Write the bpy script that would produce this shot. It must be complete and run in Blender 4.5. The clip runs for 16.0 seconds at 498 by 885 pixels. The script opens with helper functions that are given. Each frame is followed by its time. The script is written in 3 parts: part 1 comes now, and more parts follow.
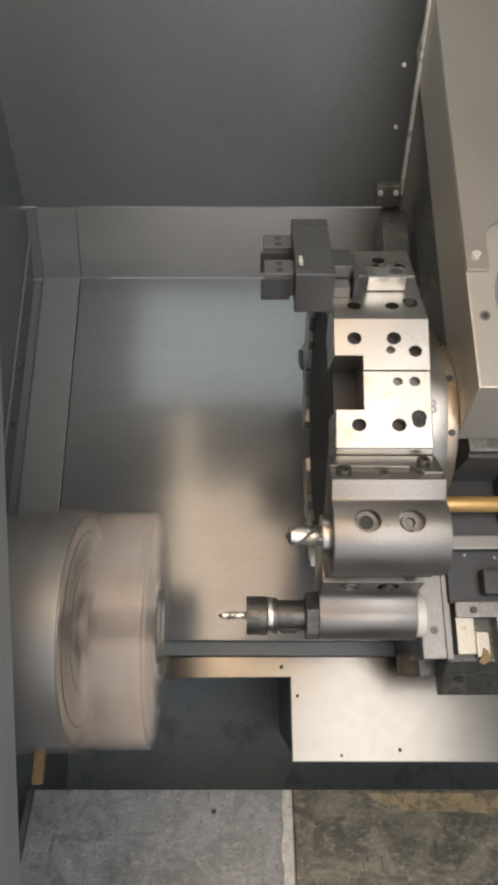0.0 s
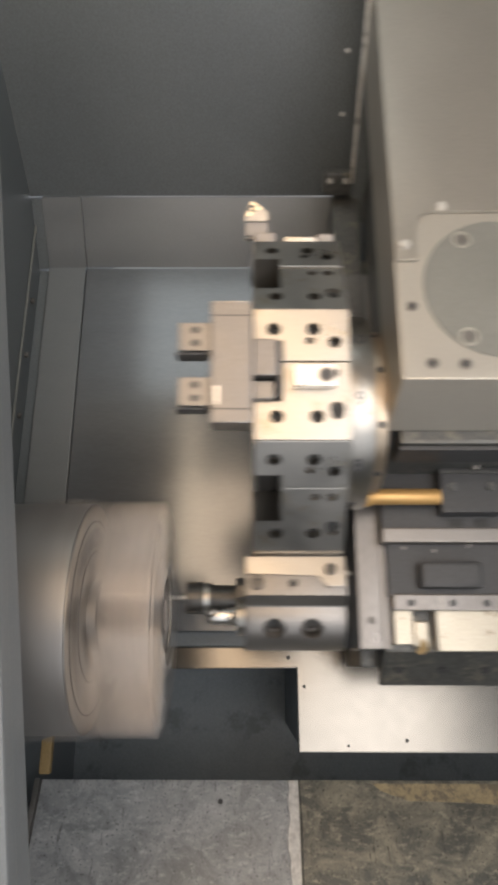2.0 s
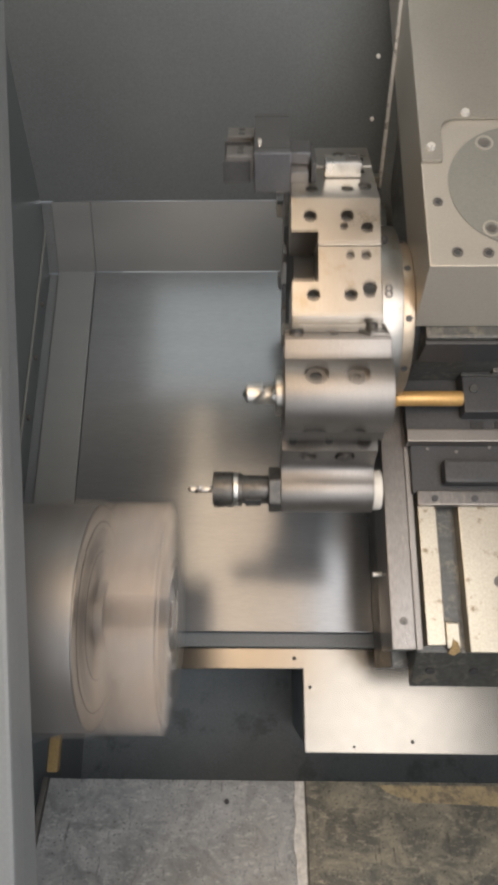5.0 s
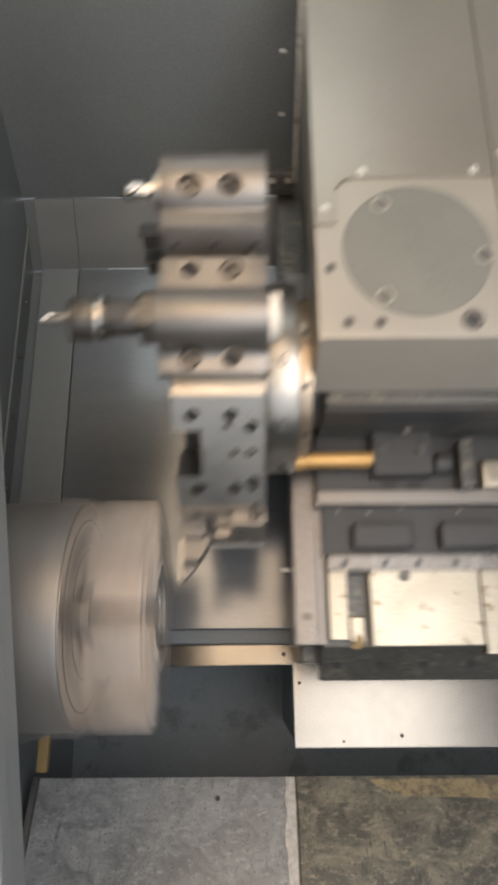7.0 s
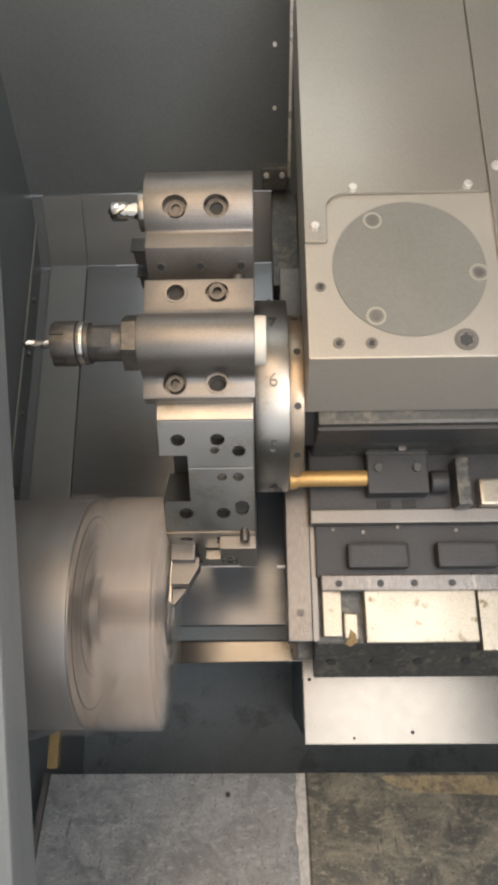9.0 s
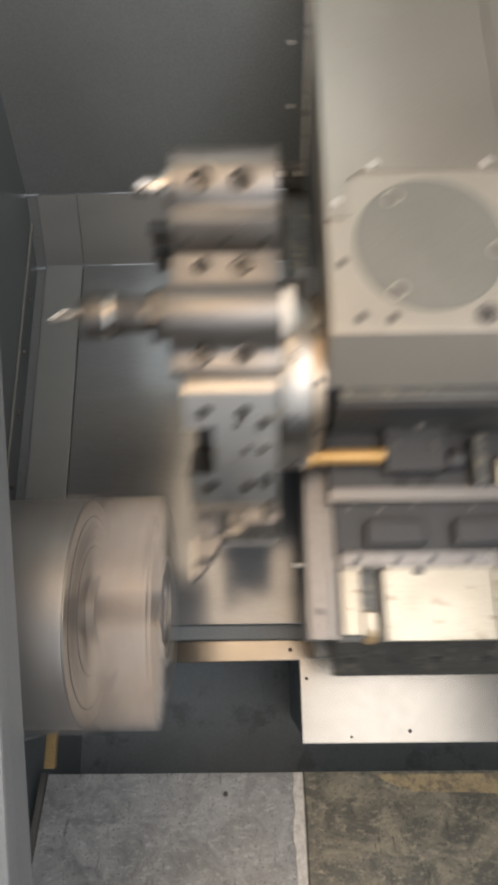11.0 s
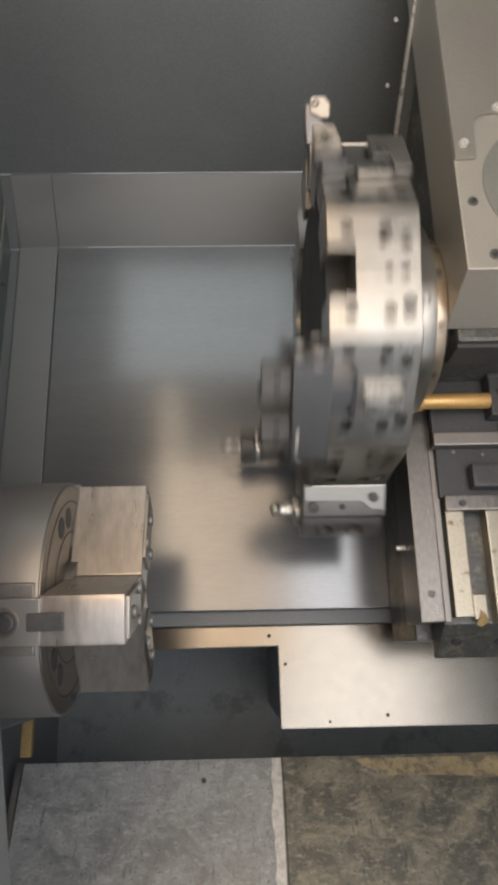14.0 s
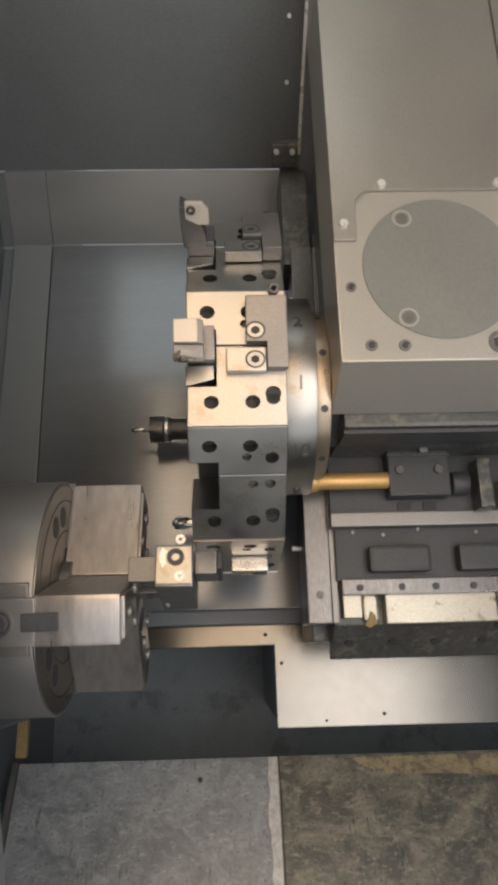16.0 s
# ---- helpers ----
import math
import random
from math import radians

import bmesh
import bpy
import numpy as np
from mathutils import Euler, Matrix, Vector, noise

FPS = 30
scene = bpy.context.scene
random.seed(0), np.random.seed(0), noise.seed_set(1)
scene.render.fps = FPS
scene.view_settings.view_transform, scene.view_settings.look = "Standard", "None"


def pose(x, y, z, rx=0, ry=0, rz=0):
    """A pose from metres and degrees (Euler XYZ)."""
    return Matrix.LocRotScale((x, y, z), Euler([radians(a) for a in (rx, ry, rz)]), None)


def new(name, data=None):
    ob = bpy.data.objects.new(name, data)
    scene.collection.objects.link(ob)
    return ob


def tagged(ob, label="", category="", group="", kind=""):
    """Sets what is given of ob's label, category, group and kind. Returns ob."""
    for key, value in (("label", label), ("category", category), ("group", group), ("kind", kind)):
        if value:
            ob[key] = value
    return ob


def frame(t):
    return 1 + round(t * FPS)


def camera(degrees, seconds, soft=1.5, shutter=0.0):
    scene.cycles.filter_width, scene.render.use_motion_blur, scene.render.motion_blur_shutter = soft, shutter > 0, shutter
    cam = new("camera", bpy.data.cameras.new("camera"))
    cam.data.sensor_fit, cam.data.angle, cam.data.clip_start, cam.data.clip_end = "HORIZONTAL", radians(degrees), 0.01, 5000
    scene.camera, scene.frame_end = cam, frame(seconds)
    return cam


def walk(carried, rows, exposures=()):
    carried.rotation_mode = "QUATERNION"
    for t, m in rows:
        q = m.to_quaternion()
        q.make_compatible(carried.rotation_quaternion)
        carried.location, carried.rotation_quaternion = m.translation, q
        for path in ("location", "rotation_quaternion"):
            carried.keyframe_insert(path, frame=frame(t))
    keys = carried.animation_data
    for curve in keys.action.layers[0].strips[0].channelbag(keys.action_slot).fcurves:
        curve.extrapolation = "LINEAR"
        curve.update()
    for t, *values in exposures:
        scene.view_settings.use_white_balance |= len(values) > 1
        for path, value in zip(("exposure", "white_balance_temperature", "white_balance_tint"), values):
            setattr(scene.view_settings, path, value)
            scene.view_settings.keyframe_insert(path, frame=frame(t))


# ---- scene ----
# The machine frame: x along the spindle, y up the slanted bed, z square off the bed.
SLANT, AXIS_HEIGHT = 30.0, 1.05
BED = pose(0, 0, AXIS_HEIGHT, SLANT)

cam = camera(40.0, 16.0, soft=4.0, shutter=1.5)
EYE = BED @ pose(0, -0.048, 0.650, 19)


def turned(yaw, pitch, roll):
    return EYE @ pose(0, 0, 0, 0, yaw, 0) @ pose(0, 0, 0, pitch) @ pose(0, 0, 0, 0, 0, roll)


PATH = [
    (0, -0.03, -0.31, 0.03, -1.8, 5.9, 6.3), (0.5, -0.01, -0.38, 0.11, -3.6, 5.3, 2.7), (1, -0.07, -0.67, 0.09, -4.4, 4.9, 1.0),
    (1.5, 0.23, -0.92, 0.06, -4.7, 4.5, 1.4), (2, 0.33, -0.84, 0.04, -5.1, 3.0, 1.8), (2.5, 0.85, -0.75, -0.02, -5.2, 1.4, 3.0),
    (3, 1.13, -0.68, 0.07, -6.2, 1.5, 3.3), (3.5, 1.05, -0.67, 0.22, -4.6, 0.0, 4.9), (4, 1.41, -0.51, 0.15, -2.5, -0.8, 6.2),
    (6.5, 0.36, -0.73, -0.32, 0.5, -1.6, 8.8), (7, 0.24, -0.85, -0.54, 2.5, -0.4, 5.9), (7.5, 0.53, -0.96, -0.69, 4.1, -0.2, 5.1),
    (8, 0.85, -0.99, -0.71, 3.3, -0.3, 4.5), (8.5, 1.06, -1.07, -0.77, 3.3, -0.4, 3.5), (11, 0.83, -1.15, -0.95, 4.6, -0.7, 2.1),
    (11.5, 0.88, -1.30, -0.90, 5.5, -0.6, -1.6), (12, 0.44, -1.57, -0.73, 6.0, -0.9, -4.4), (12.5, 0.08, -1.98, -0.83, 6.6, -2.3, -6.6),
    (13, -0.23, -2.27, -0.86, 2.3, -4.5, -8.8), (13.5, -0.61, -2.12, -0.90, 0.3, -4.0, -6.3), (14, -1.19, -2.01, -0.85, 0.5, -4.2, -6.6),
    (14.5, -1.46, -1.97, -0.95, 1.6, -4.0, -7.0), (15, -1.62, -1.94, -0.98, 1.7, -3.5, -9.6), (15.5, -1.62, -2.11, -0.96, 1.1, -2.3, -11.1),
    (16, -1.52, -2.16, -0.96, 0.9, -3.1, -9.7)]

walk(cam, [(t, BED @ pose(0.001 * x, 0.001 * y, 0.001 * z) @ BED.inverted() @ turned(a, b, c)) for t, a, b, c, x, y, z in PATH], exposures=[(0.0, 0.99), (4.0, 1.08), (8.0, 1.13), (11.0, 1.12), (12.0, 1.06), (12.6, 0.92), (13.5, 0.92), (16.0, 0.72)])

# ---- light ----
world = bpy.data.worlds.new("workshop_air")
scene.world = world
world.use_nodes = True
world.node_tree.nodes["Background"].inputs["Color"].default_value = (0.735, 0.75, 0.79, 1)
world.node_tree.nodes["Background"].inputs["Strength"].default_value = 0.85


def area_lamp(name, m, sx, sy, watts, colour):
    data = bpy.data.lights.new(name, "AREA")
    data.shape, data.size, data.size_y, data.energy, data.color = "RECTANGLE", sx, sy, watts, colour
    ob = new(name, data)
    ob.matrix_world = m
    return ob


LAMP = BED @ pose(0.33, -0.1, 0.96)
LAMP_TAN = BED @ pose(-0.045, 0.2, 0.86)
COOL_FILL = BED @ pose(-0.06, 0.82, 0.56)
area_lamp("work_lamp_light", LAMP @ pose(0, 0, -0.012), 0.5, 0.8, 2.3, (0.985, 0.955, 0.985))
area_lamp("roof_lamp_light", LAMP_TAN @ pose(0, 0, -0.012), 0.36, 0.6, 0.75, (1.0, 0.64, 0.38))
area_lamp("side_lamp_light", COOL_FILL @ pose(0, 0, -0.012), 0.5, 0.34, 0.22, (0.5, 0.76, 1.0))


# ---- materials ----
def material(name, base, rough=0.5, metal=0.0, vary=0.25, scale=30.0, dark=None, bump=0.1, stretch=(1, 1, 1), fine=400.0, wear=None, wear_at=0.62, wear_scale=9.0, rvar=0.09):
    """Base colour varied by two noises, roughness varied too, with a fine bump and, where wanted, patches of wear."""
    m = bpy.data.materials.new(name)
    m.use_nodes = True
    nt = m.node_tree
    n, l = nt.nodes, nt.links
    b = n["Principled BSDF"]
    b.inputs["Metallic"].default_value = metal
    tc, mp = n.new("ShaderNodeTexCoord"), n.new("ShaderNodeMapping")
    mp.inputs["Scale"].default_value = stretch
    l.new(tc.outputs["Object"], mp.inputs["Vector"])

    def noise_at(s, detail=4.0, rough_=0.6):
        t = n.new("ShaderNodeTexNoise")
        t.inputs["Scale"].default_value, t.inputs["Detail"].default_value, t.inputs["Roughness"].default_value = s, detail, rough_
        l.new(mp.outputs["Vector"], t.inputs["Vector"])
        return t.outputs["Fac"]

    def mix(fac, a, c):
        x = n.new("ShaderNodeMix")
        x.data_type = "RGBA"
        if fac is not None:
            l.new(fac, x.inputs[0])
        for socket, v in ((x.inputs[6], a), (x.inputs[7], c)):
            if isinstance(v, tuple):
                socket.default_value = (*v, 1)
            else:
                l.new(v, socket)
        return x

    def ramp(fac, lo, hi):
        r = n.new("ShaderNodeMapRange")
        r.inputs["From Min"].default_value, r.inputs["From Max"].default_value = lo, hi
        l.new(fac, r.inputs["Value"])
        return r.outputs["Result"]

    large, small = noise_at(scale), noise_at(fine, 2.0)
    d = dark or tuple(c * (1 - vary) for c in base)
    hi = tuple(min(1.0, c * (1 + vary * 0.5)) for c in base)
    col = mix(ramp(large, 0.3, 0.7), d, hi).outputs[2]
    grain = mix(ramp(small, 0.35, 0.65), tuple(c * (1 - vary * 0.5) for c in base), hi).outputs[2]
    both = n.new("ShaderNodeMix")
    both.data_type = "RGBA"
    both.inputs[0].default_value = 0.6
    l.new(col, both.inputs[6])
    l.new(grain, both.inputs[7])
    out = both.outputs[2]
    if wear:
        out = mix(ramp(noise_at(wear_scale, 6.0, 0.7), wear_at - 0.04, wear_at + 0.06), out, wear).outputs[2]
    l.new(out, b.inputs["Base Color"])
    rr = n.new("ShaderNodeMapRange")
    rr.inputs["To Min"].default_value, rr.inputs["To Max"].default_value = max(0.03, rough - rvar), min(1.0, rough + rvar)
    l.new(ramp(large, 0.25, 0.75), rr.inputs["Value"])
    l.new(rr.outputs["Result"], b.inputs["Roughness"])
    if bump:
        bp = n.new("ShaderNodeBump")
        bp.inputs["Strength"].default_value, bp.inputs["Distance"].default_value = bump, 0.0006
        l.new(small, bp.inputs["Height"])
        l.new(bp.outputs["Normal"], b.inputs["Normal"])
    return m


PAINT_DARK = material("dark_grey_painted_steel", (0.158, 0.178, 0.19), 0.42, 0.0, 0.3, 4, bump=0.02)
PAINT_GREY = material("grey_painted_steel", (0.22, 0.23, 0.22), 0.4, 0.0, 0.2, 8, bump=0.05)
ROOF_BOUNCE = material("pale_bounce_roof", (0.6, 0.63, 0.65), 0.5, 0.0, 0.1, 6, bump=0.03)
DOOR_PAINT = material("pale_grey_door_paint", (0.25, 0.272, 0.285), 0.45, 0.0, 0.12, 10, bump=0.04)
SHEET = material("stainless_sheet", (0.235, 0.248, 0.262), 0.18, 0.45, 0.16, 4, bump=0.004, stretch=(1, 7, 1), fine=90, rvar=0.02)
RISER = material("brushed_riser_sheet", (0.265, 0.28, 0.29), 0.48, 0.5, 0.15, 7, bump=0.02, stretch=(1, 5, 1))
PLATE = material("ground_steel_plate", (0.225, 0.212, 0.188), 0.22, 0.95, 0.12, 9, bump=0.0, fine=60.0, rvar=0.04, wear=(0.36, 0.31, 0.22), wear_at=0.74, wear_scale=55)


def scraped(name, low, high, dark, at=0.5, metal=0.3):
    """Sheet steel scraped by chips: soft mottling, fine scratches both ways and darker drips."""
    m = bpy.data.materials.new(name)
    m.use_nodes = True
    n, l = m.node_tree.nodes, m.node_tree.links
    b = n["Principled BSDF"]
    b.inputs["Metallic"].default_value = metal
    tc = n.new("ShaderNodeTexCoord")

    def noise_at(s, stretch, detail, rough, lo, hi, twist=0.0):
        mp, t, r = n.new("ShaderNodeMapping"), n.new("ShaderNodeTexNoise"), n.new("ShaderNodeMapRange")
        mp.inputs["Scale"].default_value = stretch
        l.new(tc.outputs["Object"], mp.inputs["Vector"])
        l.new(mp.outputs["Vector"], t.inputs["Vector"])
        t.inputs["Scale"].default_value, t.inputs["Detail"].default_value = s, detail
        t.inputs["Roughness"].default_value, t.inputs["Distortion"].default_value = rough, twist
        r.inputs["From Min"].default_value, r.inputs["From Max"].default_value = lo, hi
        l.new(t.outputs["Fac"], r.inputs["Value"])
        return r.outputs["Result"]

    def mix(fac, one, two, kind="MIX"):
        x = n.new("ShaderNodeMix")
        x.data_type, x.blend_type = "RGBA", kind
        l.new(fac, x.inputs[0])
        for socket, v in ((x.inputs[6], one), (x.inputs[7], two)):
            if isinstance(v, tuple):
                socket.default_value = (*v, 1)
            else:
                l.new(v, socket)
        return x.outputs[2]

    blot = noise_at(20, (1, 1.2, 1), 10, 0.74, at - 0.11, at + 0.13, 0.7)
    col = mix(blot, low, high)
    col = mix(noise_at(95, (0.8, 1.7, 1), 6, 0.75, 0.53, 0.7), col, tuple(min(1, c * 1.25) for c in high))
    col = mix(noise_at(60, (2.6, 0.3, 1), 4, 0.65, 0.6, 0.74), col, dark)
    col = mix(noise_at(5, (1, 0.8, 1), 6, 0.6, 0.54, 0.7, 0.8), col, tuple(c * 0.8 for c in low))
    col = mix(noise_at(320, (1, 1, 1), 2, 0.5, 0.62, 0.72), col, dark)
    l.new(col, b.inputs["Base Color"])
    rr = n.new("ShaderNodeMapRange")
    rr.inputs["To Min"].default_value, rr.inputs["To Max"].default_value = 0.32, 0.56
    l.new(blot, rr.inputs["Value"])
    l.new(rr.outputs["Result"], b.inputs["Roughness"])
    bp = n.new("ShaderNodeBump")
    bp.inputs["Strength"].default_value, bp.inputs["Distance"].default_value = 0.3, 0.0008
    l.new(noise_at(90, (1, 1, 1), 6, 0.7, 0.2, 0.8), bp.inputs["Height"])
    l.new(bp.outputs["Normal"], b.inputs["Normal"])
    return m


CHUTE = scraped("oily_worn_chute_steel", (0.25, 0.265, 0.27), (0.43, 0.442, 0.446), (0.135, 0.143, 0.146), 0.5)
CHUTE_RUST = scraped("stained_chute_steel", (0.125, 0.125, 0.11), (0.34, 0.315, 0.24), (0.06, 0.057, 0.05), 0.53)
STEEL = material("machined_steel", (0.42, 0.402, 0.37), 0.34, 1.0, 0.16, 25, bump=0.015, fine=700, wear=(0.365, 0.325, 0.255), wear_at=0.6, wear_scale=38)
STEEL_DULL = material("dull_machined_steel", (0.27, 0.258, 0.245), 0.45, 0.85, 0.25, 25, bump=0.03, fine=700, wear=(0.27, 0.25, 0.225), wear_at=0.66, wear_scale=50)
STEEL_BRIGHT = material("polished_steel", (0.66, 0.64, 0.6), 0.3, 1.0, 0.12, 30, bump=0.0)
CHUCK_STEEL = material("turned_chuck_steel", (0.28, 0.278, 0.275), 0.42, 0.6, 0.12, 10, bump=0.01, stretch=(8, 1, 1))
JAW_STEEL = material("ground_jaw_steel", (0.45, 0.415, 0.385), 0.33, 0.75, 0.3, 22, bump=0.004, stretch=(2.2, 0.5, 0.5), fine=90, wear=(0.3, 0.27, 0.235), wear_at=0.63, wear_scale=20)
PAINT_PIT = material("oily_paint_lifted_for_haze", (0.225, 0.255, 0.275), 0.5, 0.0, 0.3, 12, bump=0.1, wear=(0.145, 0.165, 0.178), wear_at=0.58, wear_scale=16)
SCREW = material("dark_screw_steel", (0.14, 0.135, 0.127), 0.42, 0.75, 0.4, 60, bump=0.05, wear=(0.09, 0.09, 0.088), wear_at=0.55, wear_scale=80)
TOOL_GLINT = material("pale_tool_glint", (0.62, 0.57, 0.5), 0.4, 0.3, 0.1, 60, bump=0.0)
RING_TAN = material("tan_ring_steel", (0.46, 0.38, 0.29), 0.34, 0.8, 0.2, 30, bump=0.02)
OXIDE = material("black_oxide_steel", (0.065, 0.068, 0.072), 0.5, 0.1, 0.4, 40, bump=0.15)
HOLDER_GREY = material("grey_tool_steel", (0.2, 0.2, 0.205), 0.36, 0.85, 0.2, 40, bump=0.06)
BLACK = material("black_shade_and_marks", (0.035, 0.037, 0.038), 0.6, 0.0, 0.3, 30, bump=0.0)
CAST = material("oily_cast_iron", (0.1, 0.104, 0.1), 0.4, 0.25, 0.5, 40, bump=0.35, fine=180, wear=(0.19, 0.18, 0.15), wear_at=0.57, wear_scale=45)
BRASS = material("amber_brass_tube", (0.7, 0.44, 0.17), 0.42, 0.45, 0.2, 30, bump=0.02)
CUSHION = material("oily_way_cover_plate", (0.42, 0.385, 0.315), 0.36, 0.75, 0.25, 20, bump=0.05, wear=(0.17, 0.135, 0.085), wear_at=0.62, wear_scale=65)
WAY = material("worn_way_steel", (0.19, 0.18, 0.17), 0.32, 0.75, 0.35, 20, bump=0.03, stretch=(1, 0.3, 1), wear=(0.26, 0.24, 0.21), wear_at=0.64, wear_scale=50)
RUST = material("rusty_yellow_paint", (0.3, 0.21, 0.09), 0.6, 0.1, 0.5, 40, bump=0.3)
RUST_PALE = material("dried_coolant_stain", (0.42, 0.34, 0.2), 0.5, 0.1, 0.4, 30, bump=0.1, wear=(0.2, 0.17, 0.12), wear_at=0.5, wear_scale=40)
BEIGE = material("beige_ground_cover", (0.5, 0.48, 0.43), 0.42, 0.45, 0.12, 12, bump=0.02, fine=500, wear=(0.37, 0.345, 0.3), wear_at=0.68, wear_scale=30)
BEIGE_SHEET = material("grey_beige_cover_sheet", (0.45, 0.43, 0.385), 0.36, 0.6, 0.14, 8, bump=0.02, fine=500, wear=(0.48, 0.46, 0.41), wear_at=0.67, wear_scale=26)
WELD = material("pale_weld_bead", (0.66, 0.65, 0.62), 0.5, 0.5, 0.4, 60, bump=0.8, fine=150)
DISC_GREY = material("grey_cap_disc", (0.25, 0.255, 0.235), 0.5, 0.2, 0.15, 14, bump=0.06)
INSERT = material("coated_carbide_insert", (0.75, 0.68, 0.52), 0.25, 0.8, 0.15, 60, bump=0.0)
WHITE_CAP = material("white_plastic_cap", (0.8, 0.77, 0.7), 0.35, 0.0, 0.06, 30, bump=0.0)
PALE_METAL = material("pale_metal_glint", (0.8, 0.79, 0.75), 0.3, 0.4, 0.1, 80, bump=0.0)
GLOW = bpy.data.materials.new("lamp_diffuser")
GLOW.use_nodes = True
GLOW.node_tree.nodes["Principled BSDF"].inputs["Emission Color"].default_value = (1.0, 0.88, 0.7, 1)
GLOW.node_tree.nodes["Principled BSDF"].inputs["Emission Strength"].default_value = 0.6

STREAK_GLOW = bpy.data.materials.new("streak_glow")
STREAK_GLOW.use_nodes = True
STREAK_GLOW.node_tree.nodes["Principled BSDF"].inputs["Emission Color"].default_value = (1.0, 0.76, 0.52, 1)
STREAK_GLOW.node_tree.nodes["Principled BSDF"].inputs["Emission Strength"].default_value = 3.5


# ---- mesh helpers ----
def box(bm, x0, x1, y0, y1, z0, z1, m=None):
    r = bmesh.ops.create_cube(bm, size=1)
    mat = Matrix.Translation(((x0 + x1) / 2, (y0 + y1) / 2, (z0 + z1) / 2)) @ Matrix.Diagonal((x1 - x0, y1 - y0, z1 - z0, 1))
    bmesh.ops.transform(bm, matrix=(m @ mat) if m else mat, verts=r["verts"])
    return bm


def rod(bm, x0, x1, r0, r1=None, y=0.0, z=0.0, seg=32, m=None, caps=True):
    """A cylinder or cone along x."""
    r1 = r0 if r1 is None else r1
    r = bmesh.ops.create_cone(bm, cap_ends=caps, segments=seg, radius1=r0, radius2=r1, depth=x1 - x0)
    mat = Matrix.Translation(((x0 + x1) / 2, y, z)) @ pose(0, 0, 0, 0, 90, 0)
    bmesh.ops.transform(bm, matrix=(m @ mat) if m else mat, verts=r["verts"])
    return bm


def stud(bm, x, y, z0, z1, r, seg=20, m=None, r1=None):
    """A cylinder along z."""
    c = bmesh.ops.create_cone(bm, cap_ends=True, segments=seg, radius1=r, radius2=r if r1 is None else r1, depth=z1 - z0)
    mat = Matrix.Translation((x, y, (z0 + z1) / 2))
    bmesh.ops.transform(bm, matrix=(m @ mat) if m else mat, verts=c["verts"])
    return bm


def prism(bm, pts, z0, z1, m=None):
    """An outline in x, y drawn up from z0 to z1."""
    lo = [bm.verts.new((x, y, z0)) for x, y in pts]
    hi = [bm.verts.new((x, y, z1)) for x, y in pts]
    bm.faces.new(lo[::-1])
    bm.faces.new(hi)
    for i in range(len(pts)):
        j = (i + 1) % len(pts)
        bm.faces.new((lo[i], lo[j], hi[j], hi[i]))
    if m:
        bmesh.ops.transform(bm, matrix=m, verts=lo + hi)
    return bm


def ring(bm, x, y, z0, z1, ro, ri, seg=24, m=None):
    """A tube along z with open bore."""
    rows = []
    for r, z in ((ro, z0), (ro, z1), (ri, z1), (ri, z0)):
        rows.append([bm.verts.new((x + r * math.cos(2 * math.pi * i / seg), y + r * math.sin(2 * math.pi * i / seg), z)) for i in range(seg)])
    for a in range(4):
        p, q = rows[a], rows[(a + 1) % 4]
        for i in range(seg):
            bm.faces.new((p[i], p[(i + 1) % seg], q[(i + 1) % seg], q[i]))
    if m:
        bmesh.ops.transform(bm, matrix=m, verts=[v for r in rows for v in r])
    return bm


def mesh_of(name, bm, mat, bevel=0.0, smooth=True):
    bmesh.ops.recalc_face_normals(bm, faces=bm.faces)
    edging = set()
    if bevel:
        edges = [e for e in bm.edges if len(e.link_faces) == 2 and e.calc_face_angle(0) > 0.6]
        edging = set(bmesh.ops.bevel(bm, geom=edges, offset=bevel, segments=2, affect="EDGES", profile=0.6, clamp_overlap=True)["faces"])
    me = bpy.data.meshes.new(name)
    if smooth:
        for f in bm.faces:
            f.smooth = f in edging or any(0.02 < e.calc_face_angle(0) < 0.5 and not any(g in edging for g in e.link_faces) for e in f.edges if len(e.link_faces) == 2)
        for e in bm.edges:
            e.smooth = len(e.link_faces) == 2 and e.calc_face_angle(0) < 0.5
    bm.to_mesh(me)
    bm.free()
    me.materials.append(mat)
    return me


def part(name, bm, mat, parent, label="", bevel=0.0, m=None):
    ob = new(name, mesh_of(name, bm, mat, bevel))
    ob.parent = parent
    if m:
        ob.matrix_basis = m
    if label:
        tagged(ob, label)
    return ob


def thing(name, m, label, category, group="", kind=""):
    return tagged_at(new(name), m, label, category, group, kind)


def tagged_at(ob, m, label, category, group="", kind=""):
    ob.matrix_world = m
    return tagged(ob, label, category, group, kind)


# scales the bed, back and chute out from the eye, keeping their outline in view
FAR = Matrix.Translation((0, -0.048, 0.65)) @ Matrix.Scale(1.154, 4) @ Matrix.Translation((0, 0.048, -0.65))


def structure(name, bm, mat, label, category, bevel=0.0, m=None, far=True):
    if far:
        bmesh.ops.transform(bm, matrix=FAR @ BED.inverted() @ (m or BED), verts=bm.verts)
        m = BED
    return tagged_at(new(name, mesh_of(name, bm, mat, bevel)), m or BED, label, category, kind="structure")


B = bmesh.new


